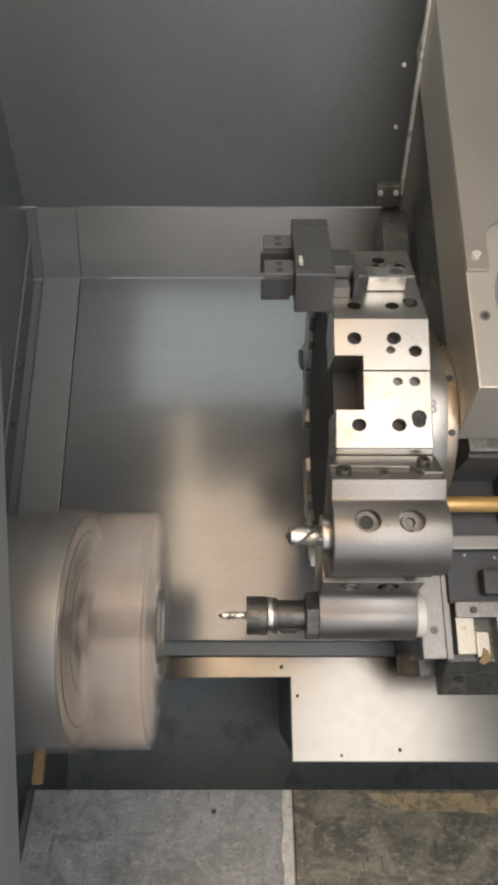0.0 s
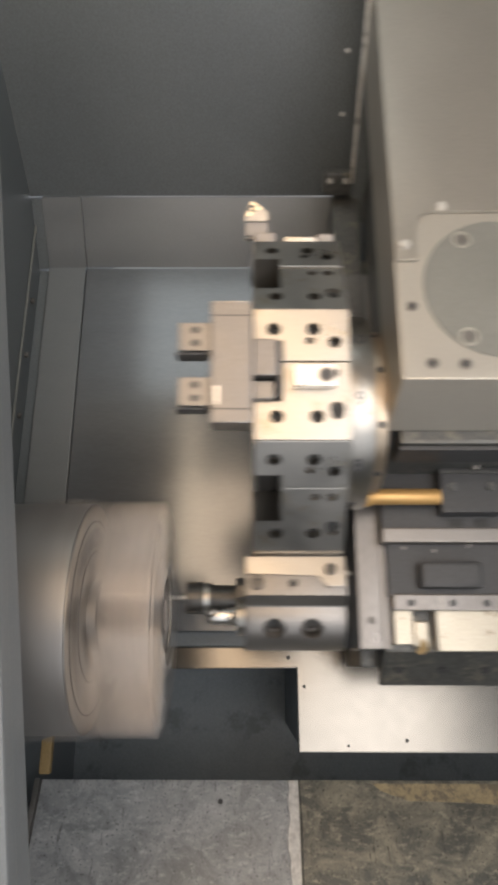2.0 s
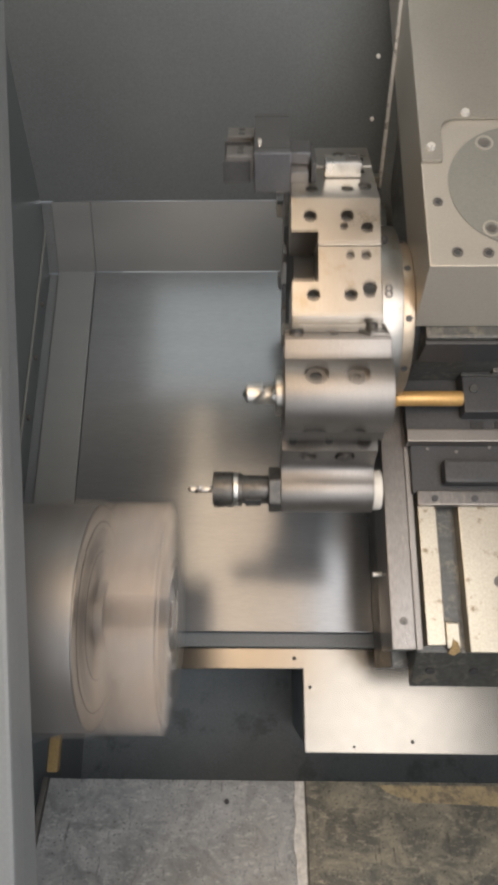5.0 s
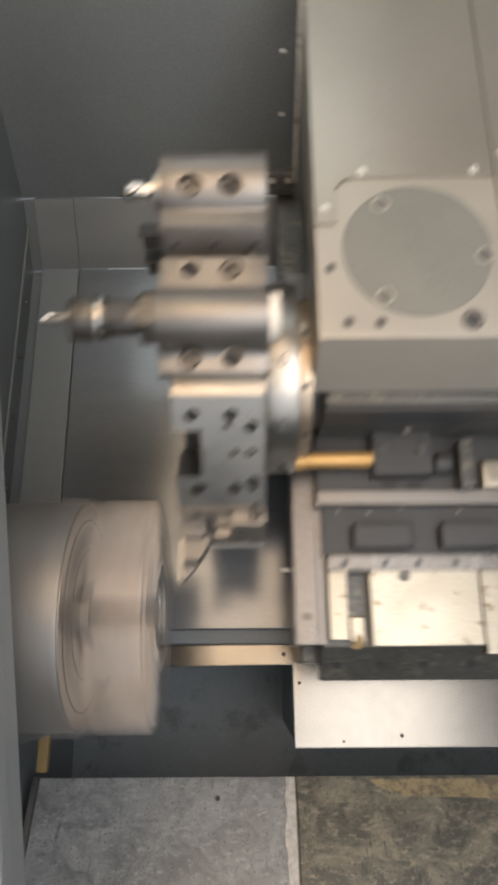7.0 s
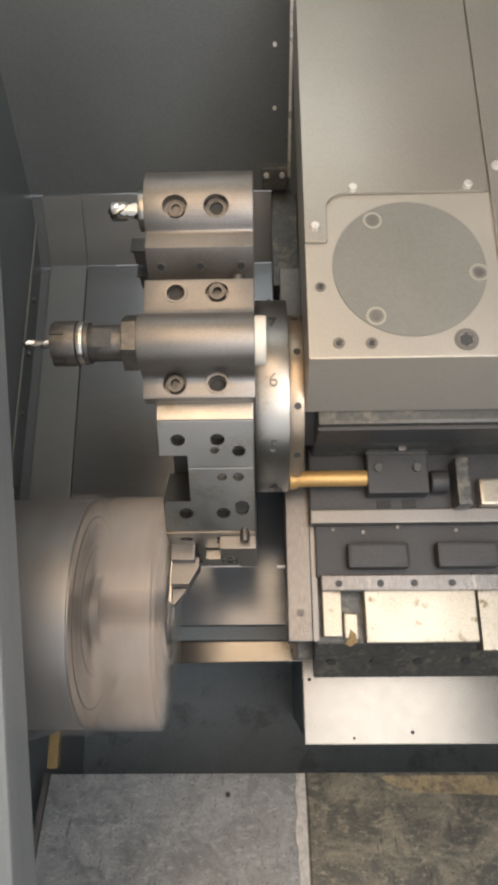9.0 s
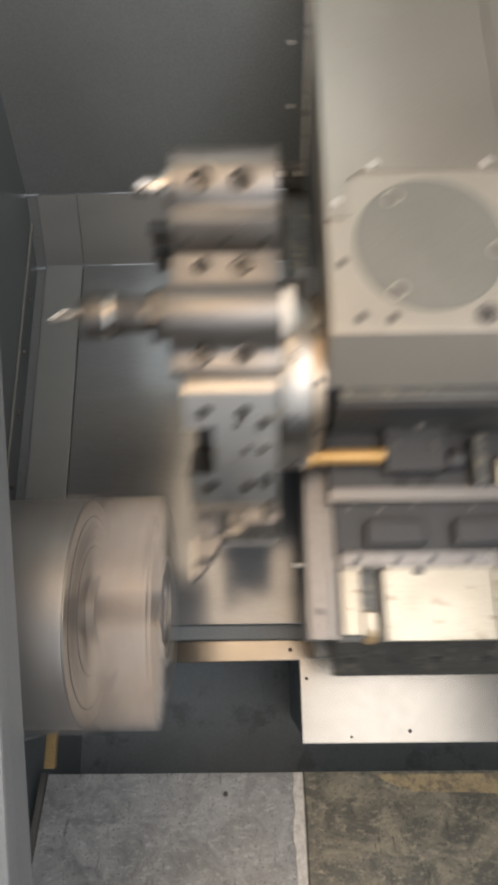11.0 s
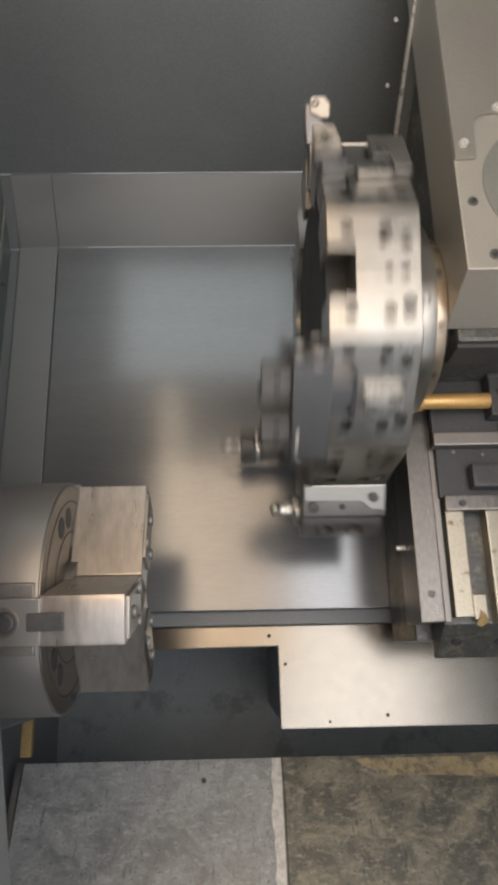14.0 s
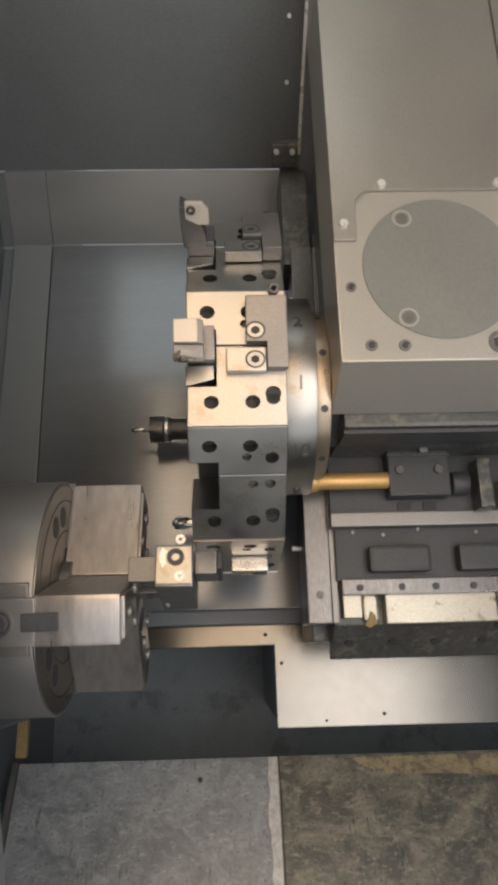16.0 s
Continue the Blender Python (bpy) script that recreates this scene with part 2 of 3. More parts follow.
def cut(me, cutter, mat):
    """The mesh with the cutter's volumes taken out of it."""
    a, b = new("work", me), new("cutter", mesh_of("cutter", cutter, mat))
    mod = a.modifiers.new("cut", "BOOLEAN")
    mod.operation, mod.object, mod.solver = "DIFFERENCE", b, "EXACT"
    got = bpy.data.meshes.new_from_object(a.evaluated_get(bpy.context.evaluated_depsgraph_get()))
    for o in (a, b):
        bpy.data.objects.remove(o)
    got.materials.clear()
    got.materials.append(mat)
    got.set_sharp_from_angle(angle=0.5)
    return got


def placed(name, me, parent, m=None, label=""):
    ob = new(name, me)
    ob.parent = parent
    if m:
        ob.matrix_basis = m
    if label:
        tagged(ob, label)
    return ob


def cap_screw(name, parent, x, y, z, r=0.0065, h=0.006, mat=None, m=None):
    """A socket-head screw standing on z, with its hexagon socket."""
    bm = ring(B(), 0, 0, 0, h, r, r * 0.52, 18)
    stud(bm, 0, 0, 0, h * 0.35, r * 0.6, 6)
    ob = part(name, bm, mat or SCREW, parent, bevel=0.0005)
    ob.matrix_basis = (m or Matrix()) @ pose(x, y, z)
    return ob


# ---- the enclosure ----
RIGHT = 0.72
LEFT = -0.286
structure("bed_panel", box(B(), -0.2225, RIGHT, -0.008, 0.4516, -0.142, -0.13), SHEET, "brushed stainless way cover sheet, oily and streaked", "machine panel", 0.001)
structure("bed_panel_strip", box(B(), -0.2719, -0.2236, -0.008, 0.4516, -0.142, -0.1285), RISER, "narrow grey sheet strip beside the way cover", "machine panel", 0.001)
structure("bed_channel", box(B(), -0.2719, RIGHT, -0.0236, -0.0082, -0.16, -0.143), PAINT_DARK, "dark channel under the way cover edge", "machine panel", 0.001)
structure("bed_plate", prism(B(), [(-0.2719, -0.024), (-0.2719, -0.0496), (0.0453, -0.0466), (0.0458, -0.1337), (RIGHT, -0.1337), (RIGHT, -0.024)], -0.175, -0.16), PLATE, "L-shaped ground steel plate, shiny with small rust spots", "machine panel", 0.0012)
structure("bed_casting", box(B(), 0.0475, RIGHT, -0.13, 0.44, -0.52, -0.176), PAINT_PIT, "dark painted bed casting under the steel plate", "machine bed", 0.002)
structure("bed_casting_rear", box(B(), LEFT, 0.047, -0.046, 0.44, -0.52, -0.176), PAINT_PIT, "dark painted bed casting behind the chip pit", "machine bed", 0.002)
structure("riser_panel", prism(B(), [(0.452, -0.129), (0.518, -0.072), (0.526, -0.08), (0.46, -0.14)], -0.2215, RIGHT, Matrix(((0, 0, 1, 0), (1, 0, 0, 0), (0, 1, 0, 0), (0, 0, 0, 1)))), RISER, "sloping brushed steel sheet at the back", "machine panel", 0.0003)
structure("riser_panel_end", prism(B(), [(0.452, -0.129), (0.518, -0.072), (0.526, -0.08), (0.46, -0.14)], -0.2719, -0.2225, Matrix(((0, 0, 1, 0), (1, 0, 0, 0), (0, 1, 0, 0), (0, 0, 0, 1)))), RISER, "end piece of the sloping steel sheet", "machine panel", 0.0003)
structure("corner_gusset", prism(B(), [(0.452, -0.132), (0.518, -0.075), (0.526, -0.083), (0.46, -0.143)], LEFT, -0.2725, Matrix(((0, 0, 1, 0), (1, 0, 0, 0), (0, 1, 0, 0), (0, 0, 0, 1)))), PAINT_DARK, "dark filler closing the gap in the back corner", "machine panel", 0.0008)
structure("bed_gutter", box(B(), LEFT, -0.2725, -0.008, 0.4516, -0.15, -0.136), PAINT_DARK, "dark filler closing the gap beside the side wall", "machine panel", 0.0008)
WALL = BED @ pose(0, 0.519, -0.071, 60)          # upright back wall: x along, y up, z towards the operator
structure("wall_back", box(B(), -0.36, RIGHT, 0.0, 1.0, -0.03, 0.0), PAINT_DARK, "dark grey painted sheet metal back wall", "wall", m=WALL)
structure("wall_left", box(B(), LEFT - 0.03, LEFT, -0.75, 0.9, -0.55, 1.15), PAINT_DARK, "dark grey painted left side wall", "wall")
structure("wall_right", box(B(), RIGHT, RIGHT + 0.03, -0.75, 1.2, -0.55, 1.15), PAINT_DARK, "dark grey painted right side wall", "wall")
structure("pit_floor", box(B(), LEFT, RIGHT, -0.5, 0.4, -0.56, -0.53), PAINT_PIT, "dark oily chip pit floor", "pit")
CH = BED @ pose(0, -0.1765, -0.27, -24)            # the chute falls away from the operator
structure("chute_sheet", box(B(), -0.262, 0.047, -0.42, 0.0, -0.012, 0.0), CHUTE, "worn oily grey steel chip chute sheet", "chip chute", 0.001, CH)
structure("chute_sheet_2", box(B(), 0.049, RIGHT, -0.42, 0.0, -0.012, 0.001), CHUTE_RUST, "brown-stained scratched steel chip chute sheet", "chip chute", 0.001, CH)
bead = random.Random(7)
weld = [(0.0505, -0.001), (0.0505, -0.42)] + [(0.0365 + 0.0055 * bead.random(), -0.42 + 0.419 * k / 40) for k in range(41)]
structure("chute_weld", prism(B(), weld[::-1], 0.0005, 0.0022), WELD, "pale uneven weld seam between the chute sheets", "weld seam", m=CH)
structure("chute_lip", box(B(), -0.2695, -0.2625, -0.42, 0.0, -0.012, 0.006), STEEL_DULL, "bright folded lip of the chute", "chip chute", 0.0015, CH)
UP = Matrix.Translation((0, 0, AXIS_HEIGHT))
structure("ceiling", box(B(), LEFT - 0.03, RIGHT + 0.03, -0.85, 0.9, 1.0, 1.03), ROOF_BOUNCE, "unseen machine roof, pale to bounce light", "ceiling", m=UP, far=False)
structure("wall_front", box(B(), LEFT - 0.03, RIGHT + 0.03, -0.86, -0.83, -0.9, 0.0), PAINT_DARK, "unseen dark front apron that blocks light and darkens reflections", "wall", m=UP, far=False)
structure("floor", box(B(), -3, 3, -3, 3, -AXIS_HEIGHT - 0.02, -AXIS_HEIGHT), PAINT_GREY, "grey workshop floor", "floor", m=UP, far=False)
NEAR = BED @ pose(0, -0.048, 0.650, 19)
structure("door_frame", prism(B(), [(-0.187, 0.351), (-0.45, 0.351), (-0.45, -0.36), (-0.1605, -0.36)], -0.48, -0.45), DOOR_PAINT, "grey painted door frame beside the chuck", "door frame", 0.003, NEAR, False)
structure("door_edge", prism(B(), [(-0.178, 0.36), (-0.45, 0.36), (-0.45, -0.36), (-0.157, -0.36)], -0.444, -0.425), DOOR_PAINT, "pale grey sliding door edge", "door", 0.003, NEAR, False)
lamp = thing("work_lamp", LAMP, "rectangular work lamp under the machine roof", "lamp", "work lamps")
part("housing", box(B(), -0.27, 0.27, -0.42, 0.42, 0.0, 0.04), PAINT_GREY, lamp, "grey lamp housing", 0.004)
part("diffuser", box(B(), -0.255, 0.255, -0.405, 0.405, -0.008, -0.0005), GLOW, lamp, "glowing diffuser")

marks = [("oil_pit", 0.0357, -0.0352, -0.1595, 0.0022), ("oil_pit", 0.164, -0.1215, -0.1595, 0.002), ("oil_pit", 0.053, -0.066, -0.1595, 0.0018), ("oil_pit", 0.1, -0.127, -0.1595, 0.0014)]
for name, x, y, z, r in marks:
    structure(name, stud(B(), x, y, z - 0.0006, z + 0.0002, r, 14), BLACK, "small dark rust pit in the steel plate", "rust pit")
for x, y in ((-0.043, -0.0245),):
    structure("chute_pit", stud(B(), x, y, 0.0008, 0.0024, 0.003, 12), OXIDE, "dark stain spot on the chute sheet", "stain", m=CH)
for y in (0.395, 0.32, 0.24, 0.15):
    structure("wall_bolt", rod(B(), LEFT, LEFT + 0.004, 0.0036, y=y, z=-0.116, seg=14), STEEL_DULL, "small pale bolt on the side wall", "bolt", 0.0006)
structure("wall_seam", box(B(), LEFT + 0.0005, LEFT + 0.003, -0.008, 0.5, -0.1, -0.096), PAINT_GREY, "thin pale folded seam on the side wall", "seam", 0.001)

roof = thing("work_lamp", LAMP_TAN, "warm dim work lamp under the machine roof", "lamp", "work lamps")
part("housing", box(B(), -0.2, 0.2, -0.32, 0.32, 0.0, 0.03), PAINT_GREY, roof, "grey lamp housing", 0.004)
part("diffuser", box(B(), -0.185, 0.185, -0.305, 0.305, -0.008, -0.0005), GLOW, roof, "glowing diffuser")
a, b = Vector((-0.135, -0.28, -0.03)), Vector((-0.13, 0.58, -0.25))
part("tube", rod(B(), -0.5 * (b - a).length, 0.5 * (b - a).length, 0.012, seg=20, m=Matrix.Translation((a + b) / 2) @ (b - a).to_track_quat("X", "Z").to_matrix().to_4x4()), STREAK_GLOW, roof, "added glowing tube that mirrors as a streak")
side = thing("work_lamp", COOL_FILL, "added cool fill lamp under the unseen roof", "lamp", "work lamps")
part("housing", box(B(), -0.265, 0.265, -0.19, 0.19, 0.0, 0.03), PAINT_GREY, side, "grey lamp housing", 0.004)
part("diffuser", box(B(), -0.255, 0.255, -0.175, 0.175, -0.008, -0.0005), GLOW, side, "glowing diffuser")

random.seed(4)
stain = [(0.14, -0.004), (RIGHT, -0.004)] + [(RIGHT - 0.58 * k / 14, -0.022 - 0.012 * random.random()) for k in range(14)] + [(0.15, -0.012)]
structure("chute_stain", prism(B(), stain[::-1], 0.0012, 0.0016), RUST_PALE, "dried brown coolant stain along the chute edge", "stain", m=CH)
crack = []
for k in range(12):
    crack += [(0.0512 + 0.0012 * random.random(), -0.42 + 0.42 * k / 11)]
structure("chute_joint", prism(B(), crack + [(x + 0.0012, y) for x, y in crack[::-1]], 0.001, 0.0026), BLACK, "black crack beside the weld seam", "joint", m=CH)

# ---- the chuck ----
chuck = thing("lathe_chuck", BED, "steel three-jaw power chuck on the spindle", "chuck")
part("body", rod(B(), -0.34, -0.153, 0.103, seg=96), CHUCK_STEEL, chuck, "turned steel chuck body", 0.0015)
part("face_plate", rod(B(), -0.153, -0.1522, 0.1005, seg=96), STEEL, chuck, "bright turned chuck face", 0.0003)
for r in (0.058, 0.086):
    part("face_groove", ring(B(), 0, 0, 0, 0.0004, r + 0.0012, r, 96, pose(-0.1522, 0, 0, 0, 90, 0)), OXIDE, chuck)
part("front_bush", rod(B(), -0.152, -0.144, 0.032, seg=40), STEEL_DULL, chuck)


def jaw(angle):
    m = pose(0, 0, 0, angle)
    j = part("jaw", prism(B(), [(-0.0195, 0.012), (0.0195, 0.012)] + [(0.105 * math.sin(b), 0.105 * math.cos(b)) for b in [0.187 - 0.0374 * i for i in range(11)]], -0.151, -0.086, Matrix(((0, 0, 1, 0), (1, 0, 0, 0), (0, 1, 0, 0), (0, 0, 0, 1)))), JAW_STEEL, chuck, "ground steel soft jaw", 0.0012, m)
    part("step", box(B(), -0.0905, -0.0835, -0.0165, 0.0165, 0.03, 0.096), STEEL, j, bevel=0.001)
    part("base_jaw", box(B(), -0.205, -0.15, -0.018, 0.018, 0.04, 0.1065), CHUCK_STEEL, j, bevel=0.001)
    part("slot_lip", box(B(), -0.205, -0.1555, -0.027, 0.029, 0.09, 0.1035), STEEL_DULL, j, bevel=0.001)
    for x in (-0.177,):
        bm = stud(B(), x, 0, 0.1, 0.1085, 0.0085, 20)
        part("jaw_bolt", bm, OXIDE, j, bevel=0.003)
    part("bolt_rim", ring(B(), -0.177, 0, 0.105, 0.1078, 0.0112, 0.0088, 24), STEEL_DULL, j, bevel=0.0004)
    part("key", box(B(), -0.16, -0.132, -0.0068, 0.0068, 0.097, 0.1085), OXIDE, j, bevel=0.001)
    for y, z in ((0.014, 0.045), (-0.014, 0.045), (0.0, 0.075)):
        part("face_screw", rod(B(), -0.0838, -0.081, 0.0055, y=y, z=z, seg=16), CHUCK_STEEL, j, bevel=0.0006)
    return j


for a in (15, 135, 255):
    jaw(a)
for k in (20, 41, 101, 140, 161, 221, 260, 281, 341):
    a = math.radians(k)
    part("chuck_bolt", rod(B(), -0.1525, -0.1517, 0.0095, y=0.072 * math.cos(a), z=0.072 * math.sin(a), seg=24), OXIDE, chuck)

headstock = thing("headstock_guard", BED, "dark painted headstock guard behind the chuck", "machine guard")
part("guard", box(B(), LEFT, -0.2435, -0.125, 0.1, -0.3, -0.04), PAINT_DARK, headstock, bevel=0.004)
part("tab", box(B(), -0.262, -0.249, -0.168, -0.118, -0.262, -0.25), RUST, headstock, "rusty yellow bracket edge", 0.002)

# ---- the saddle: moves along the bed ----
saddle = thing("saddle", BED, "oily cast iron saddle with way covers", "machine saddle")
part("base", prism(B(), [(-0.064, -0.129), (-0.03, -0.078), (0.43, -0.078), (0.43, -0.129)], 0.012, 0.52, Matrix(((0, 0, 1, 0), (1, 0, 0, 0), (0, 1, 0, 0), (0, 0, 0, 1)))), CAST, saddle, "oily black cast base", 0.002)
part("footing", box(B(), -0.005, 0.52, -0.045, 0.43, -0.247, -0.13), CAST, saddle, "black cast saddle foot", 0.002)
part("left_bar", box(B(), -0.016, 0.0085, -0.028, 0.4, -0.125, -0.06), WAY, saddle, "worn steel way edge", 0.0012)
part("left_bar_lip", box(B(), 0.009, 0.0155, -0.028, 0.4, -0.1, -0.062), STEEL_DULL, saddle, bevel=0.0008)
part("rail", box(B(), 0.0195, 0.0385, -0.0235, 0.4, -0.09, -0.06), CUSHION, saddle, "pale oily slideway", 0.001)
part("rail_stop", box(B(), 0.041, 0.056, -0.026, 0.0, -0.09, -0.068), CUSHION, saddle, "yellowed stop block", 0.002)
part("cover_plate", box(B(), 0.062, 0.175, -0.03, 0.36, -0.085, -0.06), CUSHION, saddle, "pale oily cover plate with brown stains", 0.0015)
part("cover_plate", box(B(), 0.179, 0.3, -0.038, 0.36, -0.085, -0.066), CUSHION, saddle, bevel=0.0015)
part("stop_pin", rod(B(), -0.026, -0.015, 0.0028, y=0.052, z=-0.1, seg=14), PALE_METAL, saddle, "small bright stop pin", 0.0006)
cap_screw("screw", saddle, -0.003, 0.0, -0.0602, 0.004, 0.0012)
cap_screw("screw", saddle, 0.098, 0.04, -0.0602, 0.006, 0.0015)
rear = part("rear_guard", box(B(), 0.0, 0.5, -0.03, 0.98, 0.003, 0.009), PAINT_DARK, saddle, "dark sheet guard on the back wall", 0.001, BED.inverted() @ WALL)
part("edge_strip", box(B(), -0.0035, -0.0005, 0.02, 0.98, 0.003, 0.011), PALE_METAL, rear, "scraped guard edge, pale in place of its shine")
for y in (0.1, 0.165, 0.235, 0.3, 0.39):
    part("rivet", stud(B(), -0.02 + 0.03 * (y > 0.2), y, 0.009, 0.012, 0.0022, 12), PALE_METAL, rear)
part("rear_block", box(B(), -0.036, -0.004, 0.008, 0.036, 0.003, 0.02), CAST, rear, "dark wiper block", 0.003)
for x in (-0.03, -0.011):
    part("block_bolt", stud(B(), x, 0.027, 0.02, 0.0235, 0.0032, 14), PALE_METAL, rear)
part("rear_column", box(B(), -0.024, 0.008, 0.38, 0.517, -0.128, -0.066), CAST, saddle, "oily dark cast column behind the ways", 0.002)

# ---- the turret slide: moves along and up the bed; its origin is the front left corner of the cover ----
slide = thing("turret_slide", BED, "beige covered turret cross slide", "machine slide")
YZ = Matrix(((0, 0, 1, 0), (1, 0, 0, 0), (0, 1, 0, 0), (0, 0, 0, 1)))
part("head_cover", prism(B(), [(0.001, 0.0), (0.45, 0.0), (0.45, -0.075), (-0.018, -0.075)], 0.0, 0.5, YZ), BEIGE, slide, "beige ground steel head cover", 0.0015)
sheet = [(0.0, 0.111)] + [(0.0175 + 0.002 * math.sin(a), 0.113 - 0.002 * math.cos(a)) for a in (0, 0.8, 1.57)]
sheet += [(0.0195, 0.141)] + [(0.0365 - 0.017 * math.cos(a), 0.144 + 0.017 * math.sin(a)) for a in (0, 0.4, 0.8, 1.2, 1.57)]
sheet += [(0.164, 0.161), (0.164, 0.45), (0.0, 0.45)]
part("cover_sheet", prism(B(), sheet, 0.001, 0.0045), BEIGE_SHEET, slide, "beige screwed cover sheet", 0.0004)
part("cover_sheet", box(B(), 0.166, 0.5, 0.09, 0.45, 0.001, 0.005), BEIGE_SHEET, slide, bevel=0.0004)
disc = part("cap_disc", stud(B(), 0.089, 0.086, 0.0004, 0.0012, 0.066, 72), DISC_GREY, slide, "round matt grey cap", 0.0003)
for x, y in ((0.06, 0.133), (0.148, 0.079), (0.0575, 0.039)):
    part("disc_screw", ring(B(), x, y, 0.0012, 0.0018, 0.0085, 0.0065, 24), BEIGE, disc)
    part("disc_screw_head", stud(B(), x, y, 0.0011, 0.0016, 0.0045, 18), STEEL_DULL, disc)
for x, y in ((0.009, 0.1255), (0.044, 0.165), (0.146, 0.166), (0.1735, 0.186)):
    part("cover_screw", stud(B(), x, y, 0.0045, 0.0078, 0.0048, 20, r1=0.0036), PALE_METAL, slide, "button-head screw, pale in place of its shine", 0.0006)
for x, y, r in ((0.012, 0.068, 0.0045), (0.0252, 0.015, 0.005), (0.0525, 0.0145, 0.005), (0.131, 0.0165, 0.01)):
    part("plug", ring(B(), x, y, 0.0002, 0.0012, r, r * 0.62, 24), STEEL_DULL, slide)
    part("plug_socket", stud(B(), x, y, -0.001, 0.0006, r * 0.6, 6), OXIDE, slide)
part("body", box(B(), 0.012, 0.5, -0.03, 0.325, -0.19, -0.076), CAST, slide, "oily black slide body", 0.004)
part("shelf", box(B(), 0.009, 0.5, -0.1, -0.02, -0.19, -0.177), OXIDE, slide, "dark shelf", 0.002)
part("shelf_edge", box(B(), 0.009, 0.5, -0.1025, -0.088, -0.192, -0.174), STEEL_DULL, slide, "worn pale shelf edge", 0.0015)
part("wiper", box(B(), 0.018, 0.5, -0.169, -0.153, -0.2, -0.186), WAY, slide, "steel way wiper strip", 0.0015)
part("wiper_neck", box(B(), 0.014, 0.5, -0.155, -0.1, -0.205, -0.19), OXIDE, slide, bevel=0.002)
for x in (0.036, 0.078, 0.112, 0.15):
    part("wiper_screw", stud(B(), x, -0.162, -0.186, -0.1845, 0.0035, 14), OXIDE, slide)
for x in (0.045, 0.135):
    part("neck_block", box(B(), x, x + 0.062, -0.148, -0.122, -0.19, -0.172), OXIDE, slide, bevel=0.004)
part("switch_block", box(B(), 0.067, 0.1285, -0.076, -0.025, -0.178, -0.155), OXIDE, slide, "black coolant manifold block", 0.002)
for x in (0.078, 0.117):
    part("manifold_screw", stud(B(), x, -0.05, -0.155, -0.1515, 0.0045, 16), CAST, slide, bevel=0.0006)
part("manifold_groove", box(B(), 0.066, 0.129, -0.036, -0.033, -0.155, -0.1525), CAST, slide)
tube = part("coolant_tube", rod(rod(B(), -0.006, 0.066, 0.0082, y=-0.0595, z=-0.158, seg=28), -0.0122, -0.004, 0.0108, 0.0098, y=-0.0595, z=-0.158, seg=28), BRASS, slide, "amber brass coolant tube", 0.0008)
part("hose_end", rod(B(), 0.132, 0.15, 0.012, y=-0.062, z=-0.168, seg=20), OXIDE, slide, "blue-black hose fitting", 0.003)
part("bracket", box(B(), 0.155, 0.169, -0.09, -0.04, -0.178, -0.15), CAST, slide, bevel=0.002)
part("bracket", box(B(), 0.18, 0.26, -0.088, -0.06, -0.178, -0.16), CUSHION, slide, bevel=0.003)

for x in (0.078, 0.104):
    part("drain_slot", box(B(), x, x + 0.014, -0.0865, -0.079, -0.1775, -0.1755), BLACK, slide, bevel=0.0006)
hose = B()
for i in range(14):
    a, b = math.pi * i / 14, math.pi * (i + 1) / 14
    p, q = Vector((0.115 - 0.022 * math.cos(a), -0.022 + 0.01 * math.sin(a), -0.15)), Vector((0.115 - 0.022 * math.cos(b), -0.022 + 0.01 * math.sin(b), -0.15))
    d = q - p
    rod(hose, -d.length * 0.55, d.length * 0.55, 0.0034, seg=12, m=Matrix.Translation((p + q) / 2) @ d.to_track_quat("X", "Z").to_matrix().to_4x4())
part("hose", hose, OXIDE, slide, "thin black oil hose")
part("pipe_clip", box(B(), 0.098, 0.106, -0.034, -0.018, -0.156, -0.1455), STEEL_DULL, slide, bevel=0.001)
part("body_lip", box(B(), 0.012, 0.5, -0.0345, -0.0302, -0.12, -0.08), OXIDE, slide, bevel=0.001)
for x, y in ((0.033, -0.106), (0.064, -0.109), (0.1, -0.104), (0.16, -0.108)):
    part("drip", stud(B(), x, y, -0.19, -0.1885, 0.0018, 10), STEEL_DULL, slide)
for x in (0.03, 0.075, 0.12, 0.17):
    part("base_bolt", stud(B(), 0, 0, 0, 0.002, 0.0048, 16), OXIDE, saddle, m=pose(x, -0.047, -0.1025, 57))
part("grease_smear", prism(B(), [(0.041, -0.031), (0.0465, -0.0335), (0.054, -0.029), (0.0525, -0.021), (0.0475, -0.0165), (0.0455, -0.0235)], -0.068, -0.0668), RUST, saddle, "yellow grease smear", 0.0006)

# ---- the tool turret: ten stations; its origin is its axis, level with the slide's corner ----
turret = thing("tool_turret", BED, "ten-station steel lathe tool turret with tool holders", "tool turret")
N, APO = 10, 0.163
HALF = APO * math.tan(math.pi / N)
X0, X1, XN = -0.111, -0.043, -0.0905
part("core", rod(B(), X0 + 0.004, X1, 0.116, seg=40), BLACK, turret, "turret core, black for the shade in its pockets")
part("flange", rod(B(), -0.0462, -0.0145, 0.097, seg=120), STEEL, turret, "bright machined turret flange", 0.001)
part("index_ring", rod(B(), -0.0142, -0.0005, 0.082, seg=120), RING_TAN, turret, "tan index ring", 0.001)
part("collar", rod(B(), -0.0004, 0.016, 0.05, seg=64), OXIDE, turret, "black seal collar", 0.002)
for k in range(N):
    m = pose(0, 0, 0, -36 * k + 18)
    part("ring_hole", stud(B(), -0.0068, 0.0, 0.0812, 0.0825, 0.0034, 14), OXIDE, turret, m=m)


